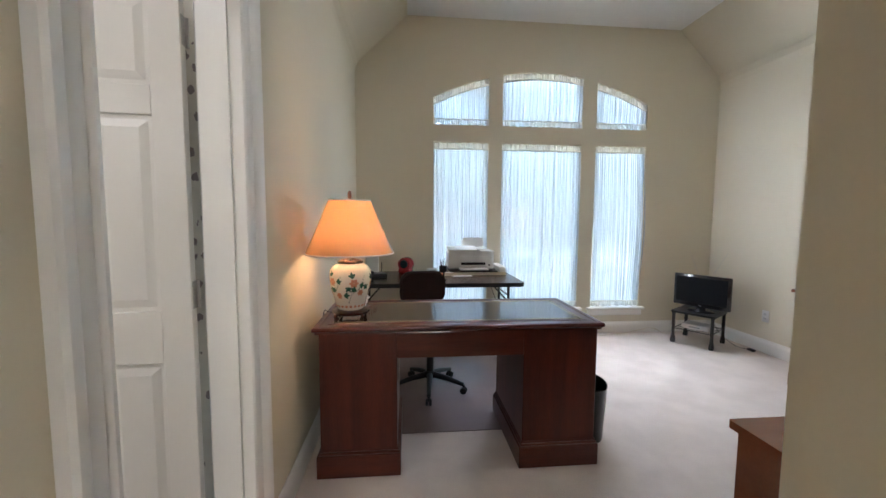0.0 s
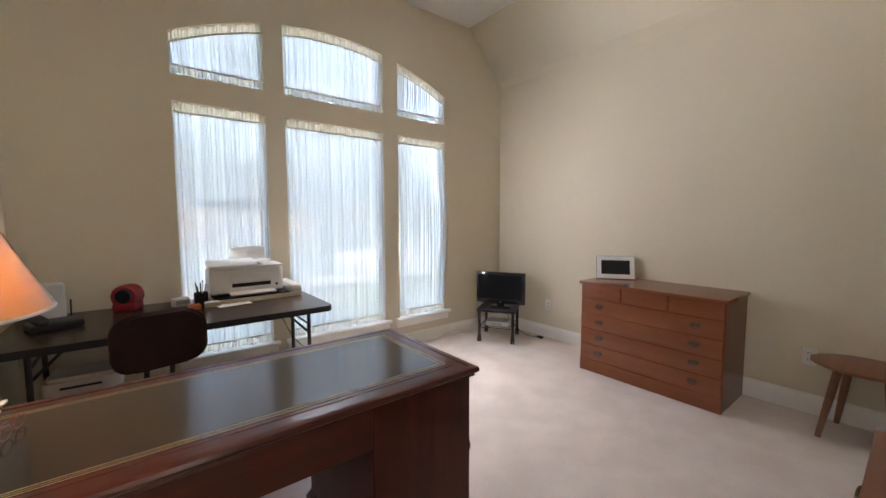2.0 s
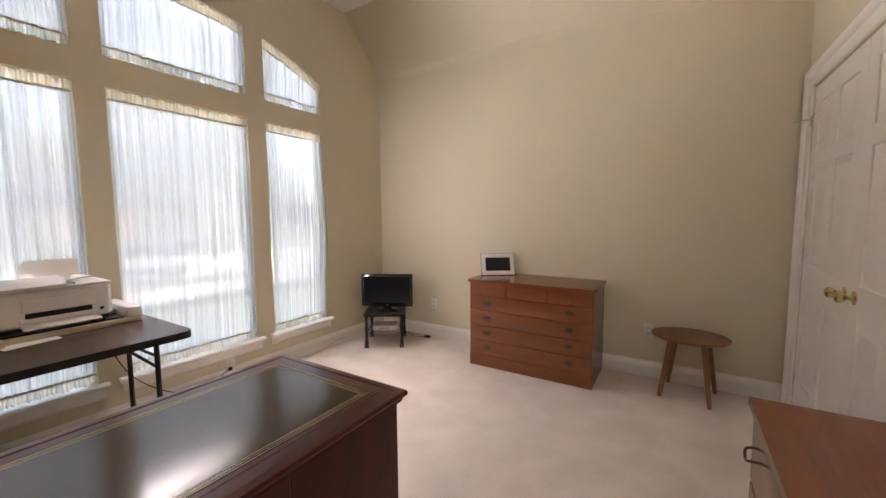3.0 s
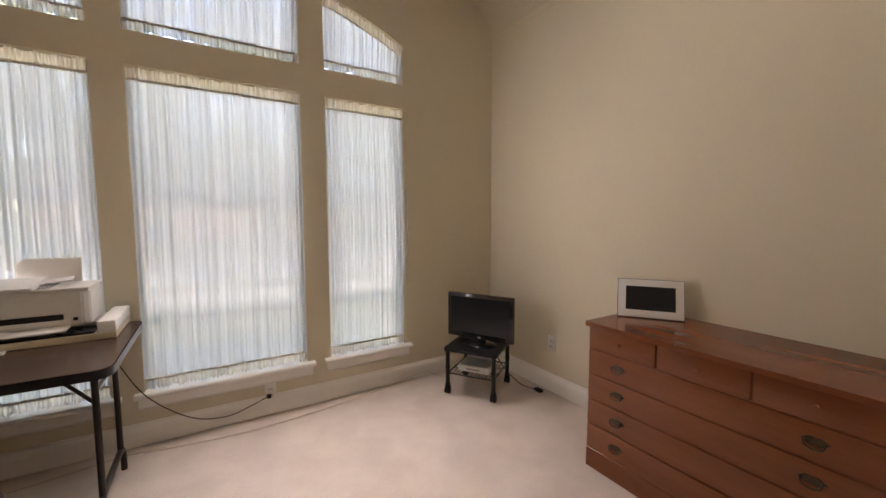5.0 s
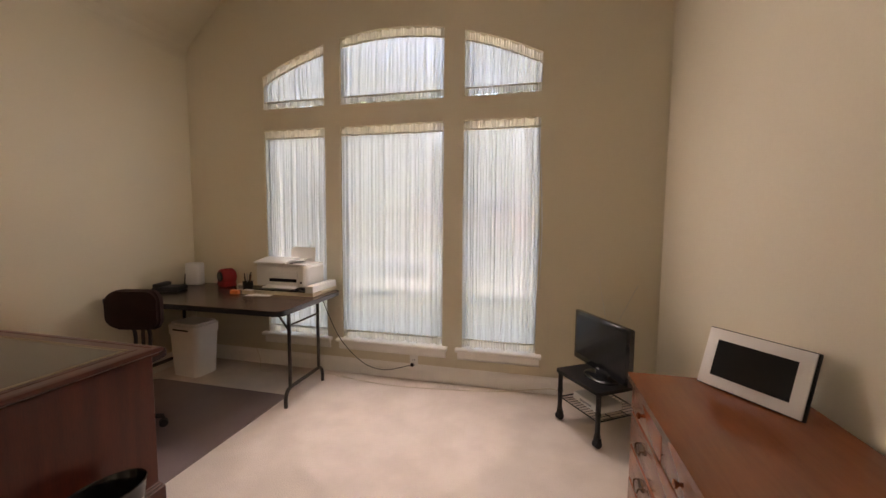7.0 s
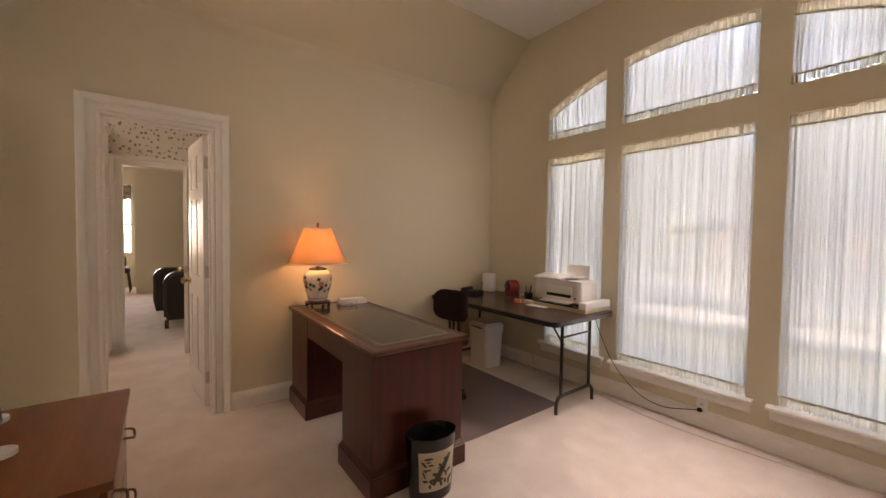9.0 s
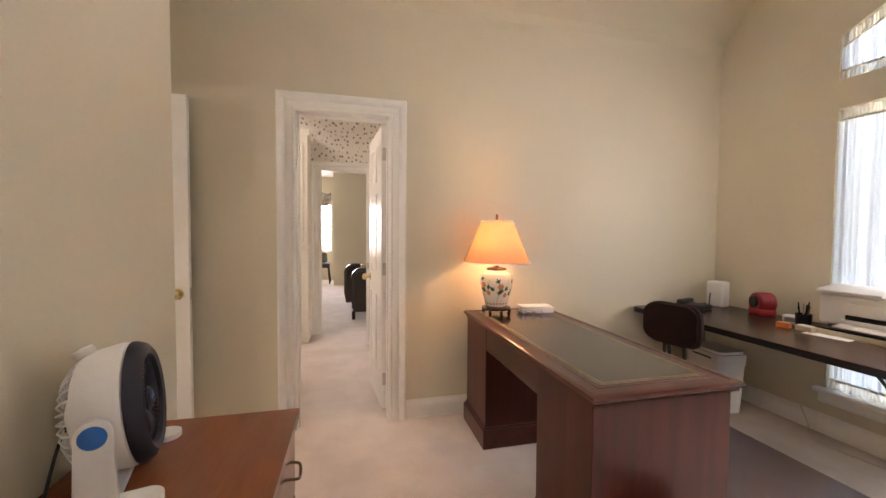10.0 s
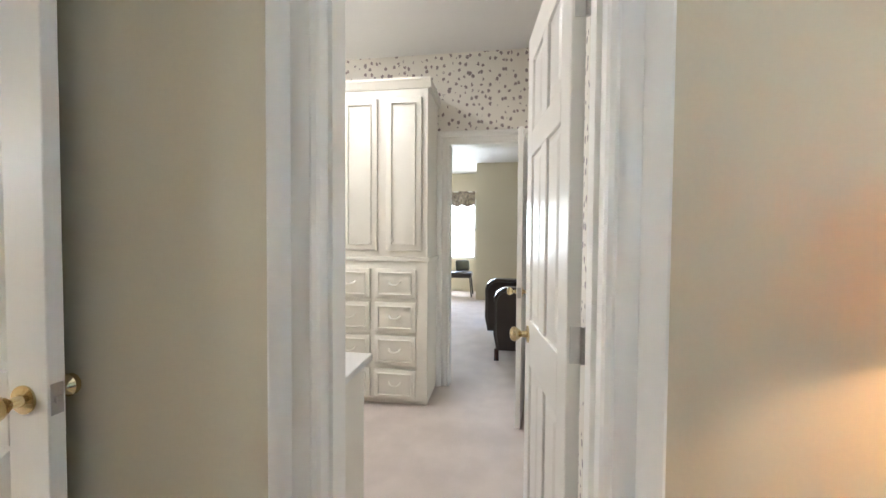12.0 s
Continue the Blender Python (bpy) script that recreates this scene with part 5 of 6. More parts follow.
bm = B()
g = [[bm.verts.new(basket(radians(-90 + 48 * (-1 + 2 * i / 16)), 0.055 + 0.205 * j / 6, 0.0012)) for i in range(17)] for j in range(7)]
for p_, q_ in zip(g, g[1:]):
    for i in range(16):
        bm.faces.new((p_[i], p_[i + 1], q_[i + 1], q_[i]))
panel = part("painted_panel", bm, CREAMD, wb, "cream panel painted with foliage")
rnd = random.Random(9)
for k in range(34):
    th0, z0, L, W, tn = radians(-90 + rnd.uniform(-36, 36)), rnd.uniform(0.08, 0.235), rnd.uniform(0.010, 0.022), rnd.uniform(0.004, 0.009), rnd.uniform(0, 3.14)
    if k < 6:
        th0, z0, L, W, tn = radians(-92 + 5 * k), 0.12 + 0.018 * k, 0.03, 0.014, 0.9
    bm = B()
    ring = []
    for i in range(10):
        a = 2 * math.pi * i / 10
        u, v = L * math.cos(a), W * math.sin(a)
        ring.append(bm.verts.new(basket(th0 + (u * math.cos(tn) - v * math.sin(tn)) / 0.11, min(max(z0 + u * math.sin(tn) + v * math.cos(tn), 0.06), 0.255), 0.0022)))
    bm.faces.new(ring)
    part("painted_leaf", bm, INK, panel, smooth=0)

# ---- chair mat and office chair ----
bm = B()
prism(bm, rounded(-0.22, 1.035, 2.44, 3.80, 0.05), 0.001, 0.006, "z")
tagged(link_mesh("chair_mat", bm, MATP, 0), "brown vinyl chair mat lying on the carpet", "chair mat")

CHX, CHY = 0.36, 3.03
ch = thing("office_chair", "dark maroon upholstered swivel chair on a five-star base", "office chair", pose(CHX, CHY, 0.006, 0, 0, 192))
for k in range(5):
    a = radians(-95 - 192 + 72 * k)
    c, s_ = math.cos(a), math.sin(a)
    bm = B()
    tube(bm, [(0.03 * c, 0.03 * s_, 0.115), (0.14 * c, 0.14 * s_, 0.10), (0.265 * c, 0.265 * s_, 0.068)], [0.024, 0.019, 0.015], 10)
    leg = part("base_arm", bm, BLACKP, ch)
    bm = B()
    for q in (-0.012, 0.012):
        lathe(bm, [(0, -0.009), (0.022, -0.009), (0.025, -0.005), (0.025, 0.005), (0.022, 0.009), (0, 0.009)], 18,
              m=Matrix.Translation((0.265 * c + q * s_, 0.265 * s_ - q * c, 0.025)) @ Matrix.Rotation(a, 4, "Z") @ Matrix.Rotation(radians(90), 4, "X"))
    tube(bm, [(0.265 * c, 0.265 * s_, 0.03), (0.265 * c, 0.265 * s_, 0.07)], 0.009, 8)
    part("caster", bm, BLACKP, leg)
bm = B()
lathe(bm, [(0, 0.09), (0.035, 0.09), (0.035, 0.14), (0.026, 0.145), (0.026, 0.28), (0.018, 0.285), (0.018, 0.42), (0, 0.42)], 20)
part("gas_column", bm, BLACKM, ch)
bm = B()
box(bm, -0.10, 0.10, -0.10, 0.10, 0.405, 0.44, 0.006, 2)
part("seat_plate", bm, BLACKM, ch)
bm = B()
box(bm, -0.225, 0.225, -0.22, 0.21, 0.435, 0.51, 0.034, 4)
part("seat", bm, FABRIC, ch)
bm = B()
prism(bm, rounded(-0.185, 0.185, 0.605, 0.865, 0.085, 7), 0.0, 0.06, "y")
for v in bm.verts:
    v.co.y += -0.30 - 0.12 * (v.co.x / 0.19) ** 2 * -0.4
bmesh.ops.bevel(bm, geom=[e for e in bm.edges if abs(e.verts[0].co.y - e.verts[1].co.y) < 0.03 and e.calc_face_angle(0) > 1.2], offset=0.016, segments=3, affect="EDGES")
part("backrest", bm, FABRIC, ch, smooth=50)
for x in (-0.05, 0.05):
    bm = B()
    tube(bm, curve_pts([(x, -0.08, 0.425), (x, -0.25, 0.44), (x, -0.285, 0.54), (x, -0.25, 0.69)], 5), 0.011, 8)
    part("back_bar", bm, BLACKM, ch)

# ---- folding table ----
TX0, TX1, TY0, TY1, TZ = -0.31, 1.228, 3.475, 4.275, 0.735
tb = thing("folding_table", "brown laminate folding table with tubular metal legs", "table")
bm = B()
prism(bm, rounded(TX0, TX1, TY0, TY1, 0.055), TZ - 0.014, TZ, "z")
part("tabletop", bm, TABLET, tb)
bm = B()
ou, inn = rounded(TX0 - 0.003, TX1 + 0.003, TY0 - 0.003, TY1 + 0.003, 0.057), rounded(TX0 + 0.012, TX1 - 0.012, TY0 + 0.012, TY1 - 0.012, 0.045)
a0 = [bm.verts.new((x, y, TZ - 0.036)) for x, y in ou]
a1 = [bm.verts.new((x, y, TZ - 0.002)) for x, y in ou]
b0 = [bm.verts.new((x, y, TZ - 0.036)) for x, y in inn]
b1 = [bm.verts.new((x, y, TZ - 0.0145)) for x, y in inn]
for i in range(len(ou)):
    j = (i + 1) % len(ou)
    bm.faces.new((a0[i], a0[j], a1[j], a1[i]))
    bm.faces.new((b0[j], b0[i], b1[i], b1[j]))
    bm.faces.new((a0[j], a0[i], b0[i], b0[j]))
bmesh.ops.recalc_face_normals(bm, faces=bm.faces)
part("edge_band", bm, BLACKP, tb, "black edge band")
for lx, sg in ((1.135, -1), (-0.19, 1)):
    ya, yb = TY0 + 0.215, TY1 - 0.215
    for y in (ya, yb):
        bm = B()
        tube(bm, [(lx, y, TZ - 0.02), (lx, y, 0.13)], 0.0125, 12)
        part("leg", bm, BROWNM, tb)
    bm = B()
    tube(bm, curve_pts([(lx, ya - 0.055, 0.0), (lx, ya - 0.055, 0.06), (lx, ya - 0.04, 0.105), (lx, ya, 0.128), (lx, ya + 0.1, 0.13), (lx, yb - 0.1, 0.13), (lx, yb, 0.128), (lx, yb + 0.04, 0.105), (lx, yb + 0.055, 0.06), (lx, yb + 0.055, 0.0)], 5), 0.0135, 12)
    foot = part("foot_bar", bm, BROWNM, tb)
    bm = B()
    tube(bm, [(lx, ya, 0.58), (lx, yb, 0.58)], 0.008, 10)
    part("cross_bar", bm, BROWNM, tb)
    for y in (ya + 0.02,):
        bm = B()
        tube(bm, [(lx, y, 0.52), (lx + sg * 0.13, y + 0.02, 0.66), (lx + sg * 0.24, y + 0.04, TZ - 0.02)], 0.008, 8)
        part("brace", bm, BROWNM, tb)

# ---- things on the folding table ----
dk = thing("flatbed_scanner", "cream flatbed scanner box under the printer", "scanner", pose(0.882, 4.11, TZ, 0, 0, 0))
bm = B()
box(bm, -0.28, 0.29, -0.17, 0.19, 0, 0.03, 0.004, 2)
part("body", bm, CREAMD, dk, "cream body")
bm = B()
box(bm, 0.222, 0.29, -0.17, 0.19, 0.0305, 0.085, 0.006, 2)
part("side_block", bm, WHITEP, dk, "cream raised side")
bm = B()
box(bm, -0.275, 0.220, -0.02, 0.188, 0.0305, 0.058, 0.004, 2)
part("back_block", bm, GREYP, dk, "grey back section")
bm = B()
box(bm, -0.27, 0.21, -0.163, -0.022, 0.0305, 0.040, 0.002, 1)
part("glass_bed", bm, GLOSSB, dk, "dark glass bed")
pr = thing("printer", "white inkjet printer with a paper sheet standing in its feeder", "printer", pose(0.845, 4.15, TZ + 0.0595, 0, 0, 0) @ Matrix.Diagonal((1, 1, 1.25, 1)))
bm = B()
prism(bm, [(-0.245, -0.125), (-0.21, -0.135), (0.20, -0.135), (0.225, -0.115), (0.225, 0.12), (-0.245, 0.12)], 0.0, 0.13, "z")
bmesh.ops.bevel(bm, geom=bm.edges[:], offset=0.006, segments=3, affect="EDGES")
body = part("body", bm, WHITEP, pr, "white casing")
bm = B()
box(bm, -0.125, 0.145, -0.139, -0.12, 0.052, 0.100, 0.004, 2)
part("output_door", bm, WHITEP, body)
bm = B()
box(bm, -0.115, 0.135, -0.1372, -0.11, 0.022, 0.050, 0.003, 1)
part("paper_slot", bm, BLACKP, body, "dark paper slot")
bm = B()
box(bm, 0.165, 0.182, -0.1375, -0.12, 0.022, 0.034, 0.001, 1)
part("power_button", bm, BLACKP, body, "small black button")
bm = B()
box(bm, -0.135, 0.155, -0.205, -0.11, 0.006, 0.014, 0.003, 1, m=pose(0, 0, 0, 4, 0, 0))
box(bm, -0.135, 0.155, -0.1385, -0.125, 0.012, 0.030, 0.003, 1)
part("output_tray", bm, WHITEP, pr)
bm = B()
box(bm, -0.235, 0.225, -0.13, 0.12, 0.132, 0.143, 0.004, 2)
part("scanner_lid", bm, WHITEP, pr)
bm = B()
prism(bm, [(-0.155, 0.1435), (0.06, 0.1435), (0.06, 0.172), (0.02, 0.176), (-0.12, 0.160), (-0.155, 0.152)], -0.25, 0.045, "x")
bmesh.ops.bevel(bm, geom=bm.edges[:], offset=0.003, segments=2, affect="EDGES")
part("document_feeder", bm, WHITEP, pr, "white sloping document feeder")
bm = B()
box(bm, 0.047, 0.085, -0.10, 0.05, 0.1435, 0.150, 0.002, 1)
part("feed_slot", bm, GREYP, pr, "grey feed slot")
bm = B()
box(bm, 0.05, 0.16, -0.09, 0.06, 0.152, 0.155, 0.001, 1, m=pose(0, 0, 0, 0, -5, 8))
part("document_tray", bm, WHITEP, pr)
bm = B()
box(bm, -0.065, 0.155, 0.085, 0.088, 0.12, 0.250, 0.0, m=pose(0, 0, 0, -6, 0, 0))
part("paper_sheet", bm, PAPER, pr, "white paper standing upright")
bm = B()
box(bm, -0.08, 0.135, 0.0895, 0.0915, 0.12, 0.238, 0.0, m=pose(0, 0, 0, -6, 0, 0))
part("paper_sheet", bm, PAPER, pr, "white paper standing upright")

bx = thing("cable_coil", "black cable coil on the scanner", "cable", pose(0.99, 4.005, TZ + 0.036))
bm = B()
tube(bm, [(0.055 * math.cos(a) * (1 + 0.1 * math.sin(2 * a)), 0.03 * math.sin(a), 0.006 + 0.005 * math.sin(3 * a)) for a in (2 * math.pi * i / 60 * 2 for i in range(56))], 0.004, 6)
part("loop", bm, BLACKP, bx)

pc = thing("pen_cup", "black pen cup with pens and pencils", "pen cup", pose(0.545, 3.99, TZ))
bm = B()
lathe(bm, [(0, 0.003), (0.034, 0.003), (0.036, 0), (0.037, 0.004), (0.04, 0.09), (0.0375, 0.09), (0.034, 0.006), (0, 0.006)], 24)
part("cup", bm, BLACKP, pc)
rnd = random.Random(3)
for k in range(7):
    a, r = rnd.uniform(0, 6.28), rnd.uniform(0.005, 0.022)
    bm = B()
    tube(bm, [(r * 0.5 * math.cos(a), r * 0.5 * math.sin(a), 0.01), (1.6 * r * math.cos(a), 1.6 * r * math.sin(a), rnd.uniform(0.13, 0.17))], 0.0038, 6)
    part("pen", bm, (BLACKP, ROSEW, STOOLW, BLACKP, GREYP)[k % 5], pc)
tl = thing("desk_clock", "small pale grey box beside the pen cup", "clock", pose(0.44, 4.07, TZ, 0, 0, 12))
bm = B()
box(bm, -0.05, 0.05, -0.03, 0.03, 0, 0.055, 0.01, 3)
part("case", bm, WHITEP, tl)
bm = B()
box(bm, -0.035, 0.035, -0.0315, -0.028, 0.015, 0.042)
part("display", bm, GREYP, tl)
ob_ = thing("note_pad", "small orange note block", "note pad", pose(0.50, 3.90, TZ, 0, 0, 10))
bm = B()
box(bm, -0.032, 0.032, -0.02, 0.02, 0, 0.032, 0.003, 1)
part("block", bm, ORANGE, ob_)

cb = thing("card_box", "small tan cardboard box of cards beside the scanner", "box", pose(0.60, 3.93, TZ, 0, 0, -6))
bm = B()
box(bm, -0.045, 0.045, -0.025, 0.025, 0, 0.03, 0.002, 1)
part("tray", bm, CREAMD, cb)
bm = B()
box(bm, -0.038, 0.038, -0.02, 0.02, 0.03, 0.034, 0.001, 1)
part("cards", bm, PAPER, cb)
bm = B()
box(bm, -0.10, 0.10, -0.05, 0.05, 0, 0.002, m=pose(0.72, 3.915, TZ + 0.0005, 0, 0, 9))
tagged(link_mesh("loose_sheet", bm, PAPER, 0), "loose white sheet in front of the scanner", "paper")

rf = thing("pencil_sharpener", "round red electric sharpener", "sharpener", pose(0.175, 4.17, TZ, 0, 0, -22) @ Matrix.Scale(1.24, 4))
bm = B()
lathe(bm, [(0, -0.045), (0.05, -0.045), (0.058, -0.035), (0.06, 0), (0.058, 0.035), (0.05, 0.045), (0, 0.045)], 32, m=Matrix.Translation((0, 0, 0.07)) @ Matrix.Rotation(radians(90), 4, "X"))
box(bm, -0.05, 0.05, -0.05, 0.045, 0, 0.04, 0.01, 2)
part("body", bm, REDP, rf, "red body")
bm = B()
lathe(bm, [(0, 0), (0.034, 0), (0.036, 0.004), (0.03, 0.012), (0, 0.012)], 28, m=Matrix.Translation((0, -0.044, 0.075)) @ Matrix.Rotation(radians(90), 4, "X"))
part("front_window", bm, SCREEN, rf, "dark round window")
ph = thing("telephone", "black cordless telephone base", "telephone", pose(-0.115, 3.875, TZ, 0, 0, 20))
bm = B()
box(bm, -0.10, 0.10, -0.08, 0.08, 0, 0.04, 0.012, 3)
part("base", bm, BLACKP, ph)
bm = B()
box(bm, -0.085, -0.03, -0.095, 0.085, 0.035, 0.07, 0.014, 3)
part("handset", bm, BLACKP, ph)
bm = B()
tube(bm, [(0.08, 0.06, 0.03), (0.085, 0.07, 0.13)], 0.004, 8)
part("aerial", bm, BLACKP, ph)
rt = thing("white_speaker", "white upright box against the wall", "router", pose(-0.17, 4.17, TZ, 0, 0, 10))
bm = B()
box(bm, -0.065, 0.065, -0.045, 0.045, 0, 0.2, 0.016, 4)
part("case", bm, WHITEP, rt)

# ---- white bin under the table ----
dh = thing("paper_shredder", "white plastic shredder bin with a slot", "shredder", pose(-0.025, 4.0, 0, 0, 0, -4))
bm = B()
prism(bm, rounded(-0.155, 0.155, -0.12, 0.12, 0.05), 0, 0.36, "z")
for v in bm.verts:
    k = 0.88 + 0.12 * v.co.z / 0.36
    v.co.x, v.co.y = v.co.x * k, v.co.y * k
part("bin", bm, WHITEP, dh, "white bin")
bm = B()
prism(bm, rounded(-0.162, 0.162, -0.126, 0.126, 0.05), 0.36, 0.455, "z")
bmesh.ops.bevel(bm, geom=[e for e in bm.edges if e.verts[0].co.z > 0.45 and e.verts[1].co.z > 0.45], offset=0.02, segments=4, affect="EDGES")
part("head", bm, WHITEP, dh, "white shredder head")
bm = B()
box(bm, -0.085, 0.085, -0.128, -0.12, 0.395, 0.408, 0.002, 1)
part("slot", bm, BLACKP, dh, "dark slot")

# ---- papers and glasses on the desk ----
pp = thing("letter_stack", "stack of white envelopes and a box on the desk", "papers", pose(-0.115, 2.535, DZ + 0.0012, 0, 0, 84))
rnd = random.Random(5)
for k in range(5):
    bm = B()
    box(bm, -0.11 + rnd.uniform(-0.01, 0.01), 0.11 + rnd.uniform(-0.01, 0.01), -0.052, 0.052, 0.009 * k, 0.009 * k + 0.0088, 0.002, 1, m=pose(0, 0, 0, 0, 0, rnd.uniform(-6, 6)))
    part("envelope", bm, PAPER, pp)
gl = thing("eyeglasses", "folded eyeglasses with thin reddish frames", "glasses", pose(0.0, 2.47, DZ + 0.002, 0, 0, 80))
for x in (-0.033, 0.033):
    bm = B()
    tube(bm, [(x + 0.026 * math.cos(2 * math.pi * i / 24), 0.004, 0.018 + 0.016 * math.sin(2 * math.pi * i / 24)) for i in range(24)], 0.0011, 6, True)
    part("rim", bm, EYEG, gl)
bm = B()
tube(bm, [(-0.007, 0.004, 0.022), (0, 0.002, 0.025), (0.007, 0.004, 0.022)], 0.0015, 6)
tube(bm, [(-0.058, 0.004, 0.022), (-0.055, 0.03, 0.015), (0.05, 0.04, 0.004)], 0.0012, 6)
tube(bm, [(0.058, 0.004, 0.022), (0.055, 0.035, 0.015), (-0.05, 0.046, 0.004)], 0.0012, 6)
part("temples", bm, EYEG, gl)

# ---- outlets and cables ----
def outlet(p, out, label="white duplex wall outlet"):
    o = Vector(out)
    t = thing("wall_outlet", label, "outlet", Matrix.Translation(p) @ o.to_track_quat("-Y", "Z").to_matrix().to_4x4())
    bm = B()
    box(bm, -0.036, 0.036, -0.006, 0, -0.058, 0.058, 0.003, 2)
    part("cover_plate", bm, WHITEP, t)
    for z in (-0.022, 0.022):
        bm = B()
        box(bm, -0.016, 0.016, -0.0085, -0.005, z - 0.014, z + 0.014, 0.003, 2)
        s = part("socket", bm, WHITEP, t)
        for x in (-0.007, 0.007):
            bm = B()
            box(bm, x - 0.0015, x + 0.0015, -0.0092, -0.008, z - 0.006, z + 0.006)
            part("slot", bm, BLACKP, s, smooth=0)
    return t


outlet((XR, 3.60, 0.36), (-1, 0, 0))
outlet((XR, 1.53, 0.38), (-1, 0, 0))
outlet((1.86, YW, 0.145), (0, -1, 0))


def cable(name, label, pts, r=0.003, n=8, material=BLACKP):
    bm = B()
    tube(bm, curve_pts(pts, n), r, 6)
    return tagged(link_mesh(name, bm, material, 40), label, "cable")


cable("power_cable", "black cable from the table to the wall outlet", [(1.06, 4.24, 0.70), (1.10, 4.26, 0.55), (1.22, 4.28, 0.30), (1.42, 4.28, 0.12), (1.60, 4.29, 0.07), (1.75, 4.30, 0.10), (1.845, 4.322, 0.125)])
bm = B()
box(bm, 1.835, 1.862, 4.31, 4.329, 0.112, 0.138, 0.004, 2)
tagged(link_mesh("power_plug", bm, BLACKP, 40), "black plug in the wall outlet", "plug")
cable("antenna_cable", "thin beige cable lying along the baseboard", [(1.2, 4.22, 0.004), (1.7, 4.16, 0.004), (2.2, 4.20, 0.004), (2.6, 4.27, 0.004), (2.85, 4.27, 0.05), (3.0, 4.28, 0.06), (3.12, 4.26, 0.004), (3.3, 4.20, 0.004)], 0.0025, 8, CREAMD)
cable("floor_cable", "thin beige cable on the carpet under the table", [(0.35, 4.30, 0.14), (0.42, 4.26, 0.06), (0.52, 4.16, 0.004), (0.75, 4.18, 0.004), (1.1, 4.24, 0.004), (1.3, 4.23, 0.004)], 0.0025, 8, CREAMD)
cable("tv_cable", "black cable with an adapter behind the stand", [(3.45, 4.02, 0.33), (3.53, 3.98, 0.12), (3.57, 3.80, 0.008), (3.60, 3.66, 0.006)], 0.003)
bm = B()
box(bm, 3.585, 3.625, 3.60, 3.665, 0, 0.022, 0.006, 2)
tagged(link_mesh("power_adapter", bm, BLACKP, 40), "small black power adapter on the carpet", "adapter")
cable("lamp_cord", "lamp cord hanging down the side of the desk", [(-0.19, 2.30, DZ + 0.006), (-0.25, 2.38, DZ + 0.006), (-0.285, 2.42, 0.74), (-0.29, 2.43, 0.45), (-0.295, 2.44, 0.15), (-0.30, 2.5, 0.006), (-0.31, 2.6, 0.006)], 0.0028)

# ---- outdoors ----
bm = B()
box(bm, -400, 400, YW + 0.16, 800, -0.5, -0.35)
box(bm, -400, -9.05, -400, YW + 0.16, -0.5, -0.35)
structure("ground", bm, GRASS, "lawn in front of the house", "lawn")
bm = B()
box(bm, -40, 40, 13.0, 19.0, -0.36, -0.335)
structure("road", bm, CONC, "pale concrete street beyond the lawn", "road")
bm = B()
box(bm, -40, 40, 10.2, 11.4, -0.36, -0.33)
structure("pavement", bm, CONC, "pale concrete sidewalk", "pavement")


def tree(x, y, h, seed, crown):
    rnd = random.Random(seed)
    t = thing("tree", "leafy shade tree on the lawn", "tree", pose(x, y, -0.35), "trees outside")
    bm = B()
    tube(bm, [(0, 0, 0), (0.05, 0, h * 0.2), (0.0, 0.05, h * 0.42), (0.1, 0, h * 0.75)], [0.20, 0.16, 0.13, 0.05], 10)
    limbs = []
    for k in range(9):
        a, z = rnd.uniform(0, 6.28), h * rnd.uniform(0.32, 0.7)
        L = crown * rnd.uniform(0.6, 1.0)
        e = Vector((L * math.cos(a), L * math.sin(a), z + rnd.uniform(0.5, 1.8)))
        limbs.append(e)
        tube(bm, [(0.03, 0.02, z), (0.5 * e.x, 0.5 * e.y, z + 0.55 * (e.z - z)), e], [0.07, 0.045, 0.015], 7)
    part("trunk", bm, BARK, t, smooth=60)
    vs, fs = [], []
    for k in range(5200):
        c = rnd.choice(limbs) if rnd.random() < 0.7 else Vector((rnd.gauss(0, crown * 0.45), rnd.gauss(0, crown * 0.45), h * rnd.uniform(0.5, 0.95)))
        p = Vector(c) + Vector((rnd.gauss(0, 0.55), rnd.gauss(0, 0.55), rnd.gauss(0, 0.45)))
        q = Euler((rnd.uniform(0, 6.28), rnd.uniform(0, 6.28), rnd.uniform(0, 6.28))).to_matrix()
        s = rnd.uniform(0.07, 0.15)
        b = len(vs)
        vs += [tuple(p + q @ Vector(v)) for v in ((-s, 0, 0), (0, -0.45 * s, 0.02), (s, 0, 0), (0, 0.45 * s, 0.02))]
        fs.append((b, b + 1, b + 2, b + 3))
    me = bpy.data.meshes.new("crown")
    me.from_pydata(vs, [], fs)
    me.materials.append(LEAVES)
    ob = new("crown", me)
    ob.parent = t
    return t


tree(-2.2, 9.5, 6.5, 1, 2.4)
tree(4.6, 12.2, 7.5, 2, 2.8)
tree(1.2, 24.0, 8.0, 3, 3.2)
tree(-2.6, 26.0, 7.0, 6, 3.4)
tree(5.2, 25.5, 7.5, 7, 3.4)
tree(-12.5, 25.0, 8.0, 8, 3.4)
tree(14.5, 25.0, 8.0, 9, 3.4)
tree(-7.5, 21.0, 8.5, 4, 3.2)
tree(9.5, 21.5, 8.5, 5, 3.4)


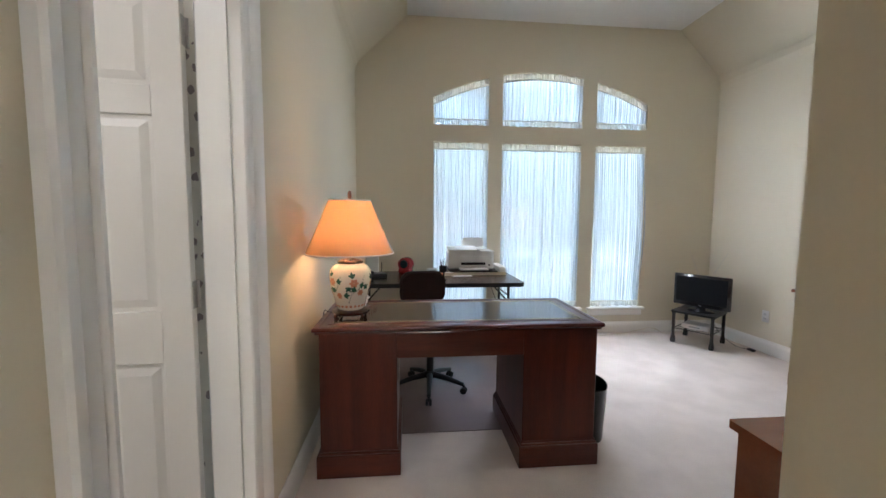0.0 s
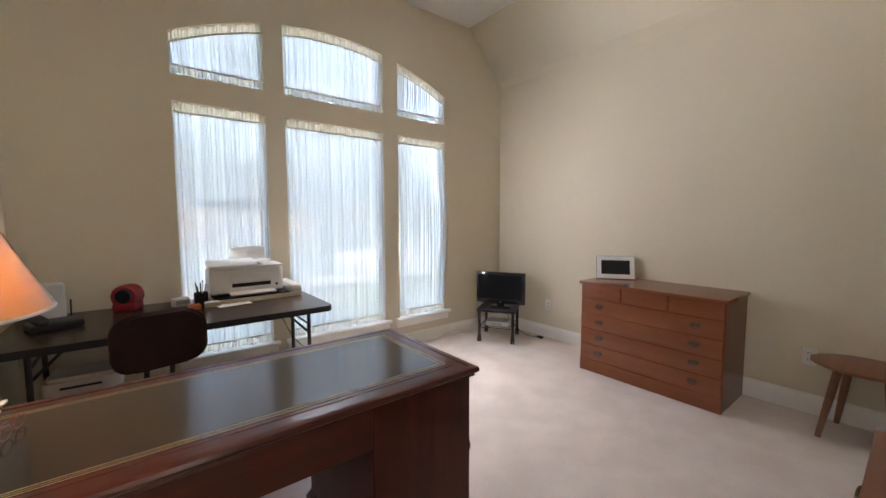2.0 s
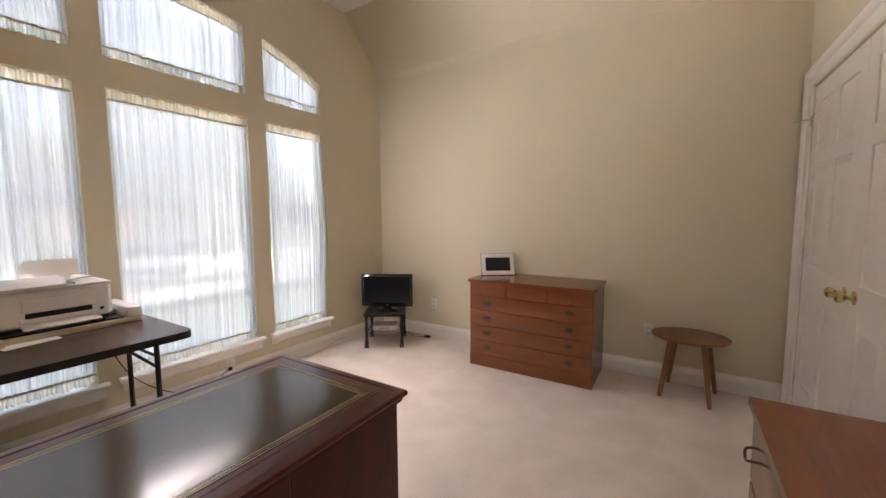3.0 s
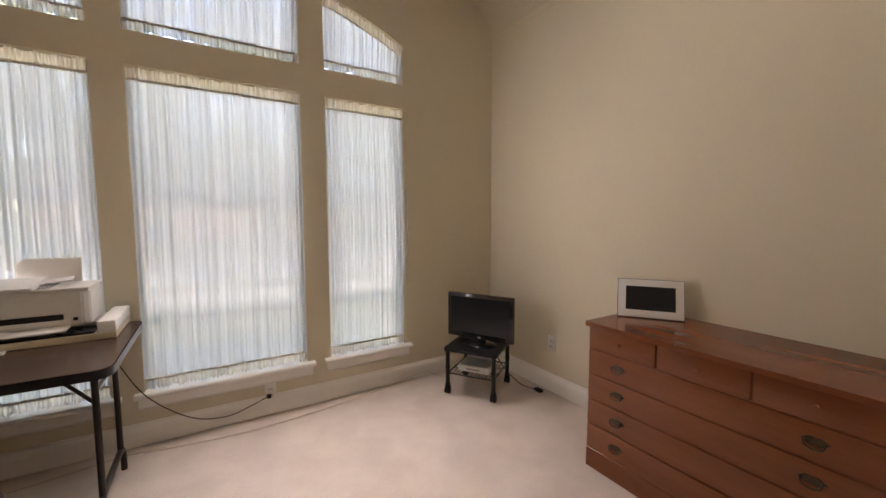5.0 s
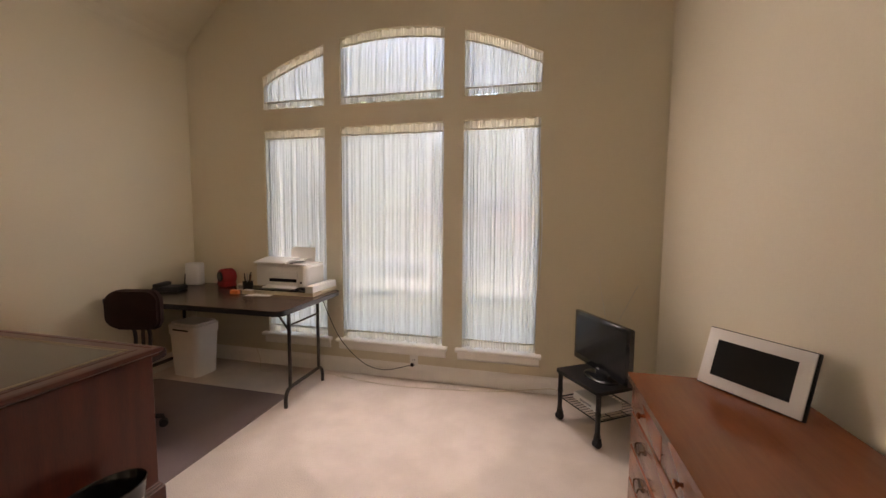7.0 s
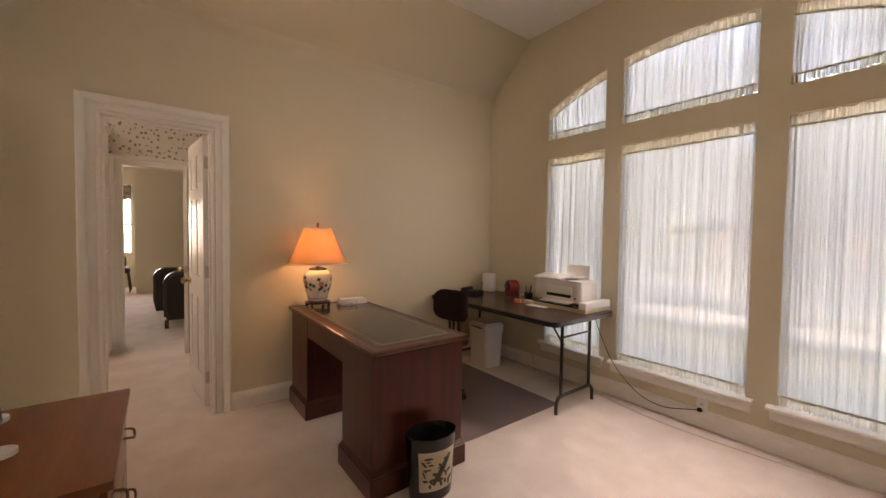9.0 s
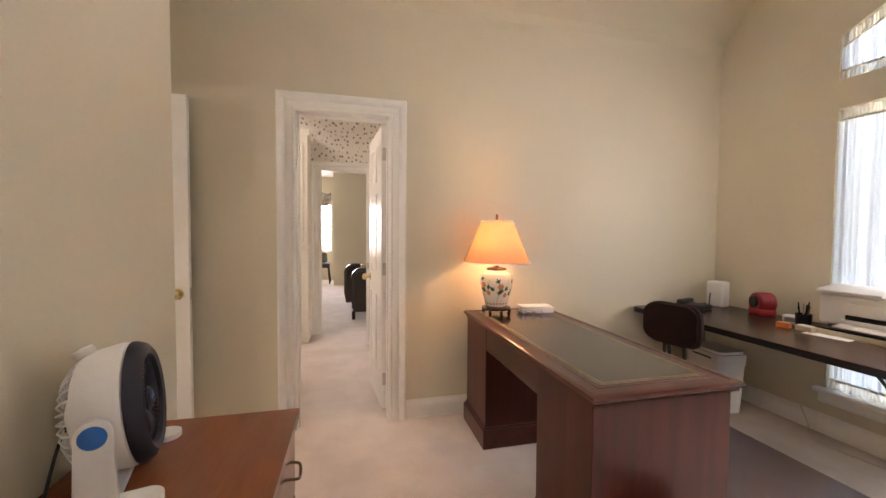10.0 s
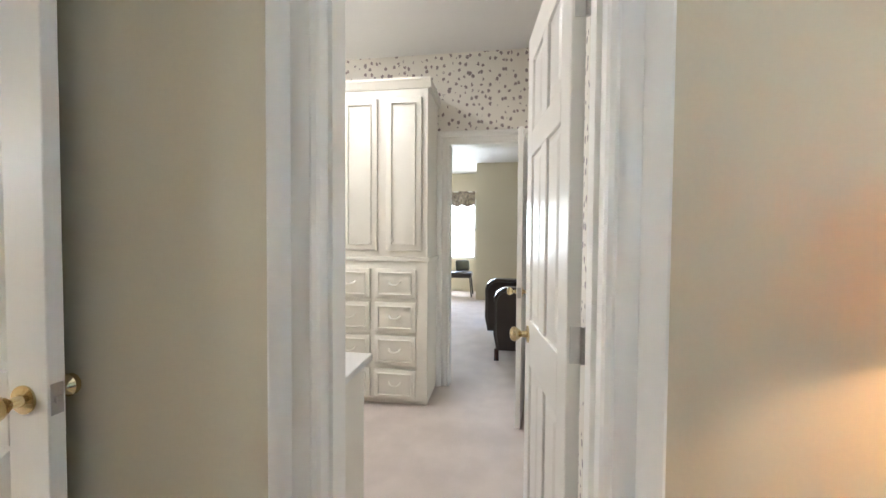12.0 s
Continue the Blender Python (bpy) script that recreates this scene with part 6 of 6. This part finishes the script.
rnd = random.Random(17)
vs, fs = [], []
for k in range(9000):
    x = rnd.uniform(-75, 75)
    top = 7.0 + 1.6 * math.sin(0.31 * x) + 1.1 * math.sin(0.83 * x + 1) + 0.7 * math.sin(2.1 * x)
    p = Vector((x, 46 + rnd.uniform(-2.5, 2.5), -0.35 + top * rnd.random() ** 0.75))
    q = Euler((rnd.uniform(0, 6.28), rnd.uniform(0, 6.28), rnd.uniform(0, 6.28))).to_matrix()
    r = rnd.uniform(0.35, 0.8)
    b = len(vs)
    vs += [tuple(p + q @ Vector(v)) for v in ((-r, 0, 0), (0, -0.5 * r, 0.08), (r, 0, 0), (0, 0.5 * r, 0.08))]
    fs.append((b, b + 1, b + 2, b + 3))
me = bpy.data.meshes.new("far_woods")
me.from_pydata(vs, [], fs)
me.materials.append(LEAVES)
tagged(new("far_woods", me), "row of leafy trees behind the houses", "trees", kind="stuff")

hs = thing("neighbour_house", "brick house across the street", "house", pose(2, 32, -0.35))
bm = B()
box(bm, -9, 9, 0, 8, 0, 3.0)
part("wall", bm, BRICK, hs, smooth=0)
bm = B()
prism(bm, [(-0.6, 3.0), (8.6, 3.0), (4, 5.6)], -9.6, 9.6, "x")
part("roof", bm, ROOFM, hs, smooth=0)
for x in (-6.5, -3.0, 3.4, 6.6):
    bm = B()
    box(bm, x - 0.6, x + 0.6, -0.05, 0.02, 0.9, 2.3)
    f = part("window", bm, TRIM, hs, smooth=0)
    bm = B()
    box(bm, x - 0.52, x + 0.52, -0.065, -0.045, 0.98, 2.22)
    part("pane", bm, SCREEN, f, smooth=0)
bm = B()
box(bm, -0.5, 0.5, -0.06, 0.02, 0, 2.2)
part("door", bm, STOOLW, hs, smooth=0)

# pin stop on the closet door's upper hinge
bm = B()
tube(bm, [(CX1 + 0.002, YN + 0.03, 1.90), (CX1 + 0.012, YN + 0.075, 1.90)], 0.004, 8)
tube(bm, [(CX1 + 0.012, YN + 0.073, 1.90), (CX1 + 0.013, YN + 0.083, 1.90)], 0.007, 8)
tube(bm, [(CX1 + 0.002, YN + 0.005, 1.86), (CX1 + 0.002, YN + 0.005, 1.92)], 0.006, 8)
tube(bm, [(CX1 + 0.002, YN + 0.004, 1.90), (CX1 + 0.002, YN + 0.032, 1.90)], 0.004, 8)
tagged(link_mesh("hinge_stop", bm, STEEL, 40), "small steel hinge-pin door stop on the closet casing", "door stop")

# ---- hall wall light, unseen, added to brighten the entry door and recess ----
hl = thing("hall_fill_light", "unseen added wall light of lit white glass on a brass plate", "wall lamp", pose(0.68, -2.6, 1.8))
bm = B()
box(bm, -0.06, 0.06, 0.0, 0.018, -0.10, 0.10, 0.006, 2)
part("back_plate", bm, BRASS, hl)
bm = B()
tube(bm, [(0, 0.016, 0), (0, 0.07, 0)], 0.012, 10)
part("arm", bm, BRASS, hl)
bm = B()
lathe(bm, [(0, -0.115), (0.07, -0.10), (0.115, -0.055), (0.13, 0.0), (0.115, 0.055), (0.07, 0.10), (0, 0.115)], 32, (0, 0.19, 0))
part("globe", bm, HALL_FILL, hl, "lit white glass globe")
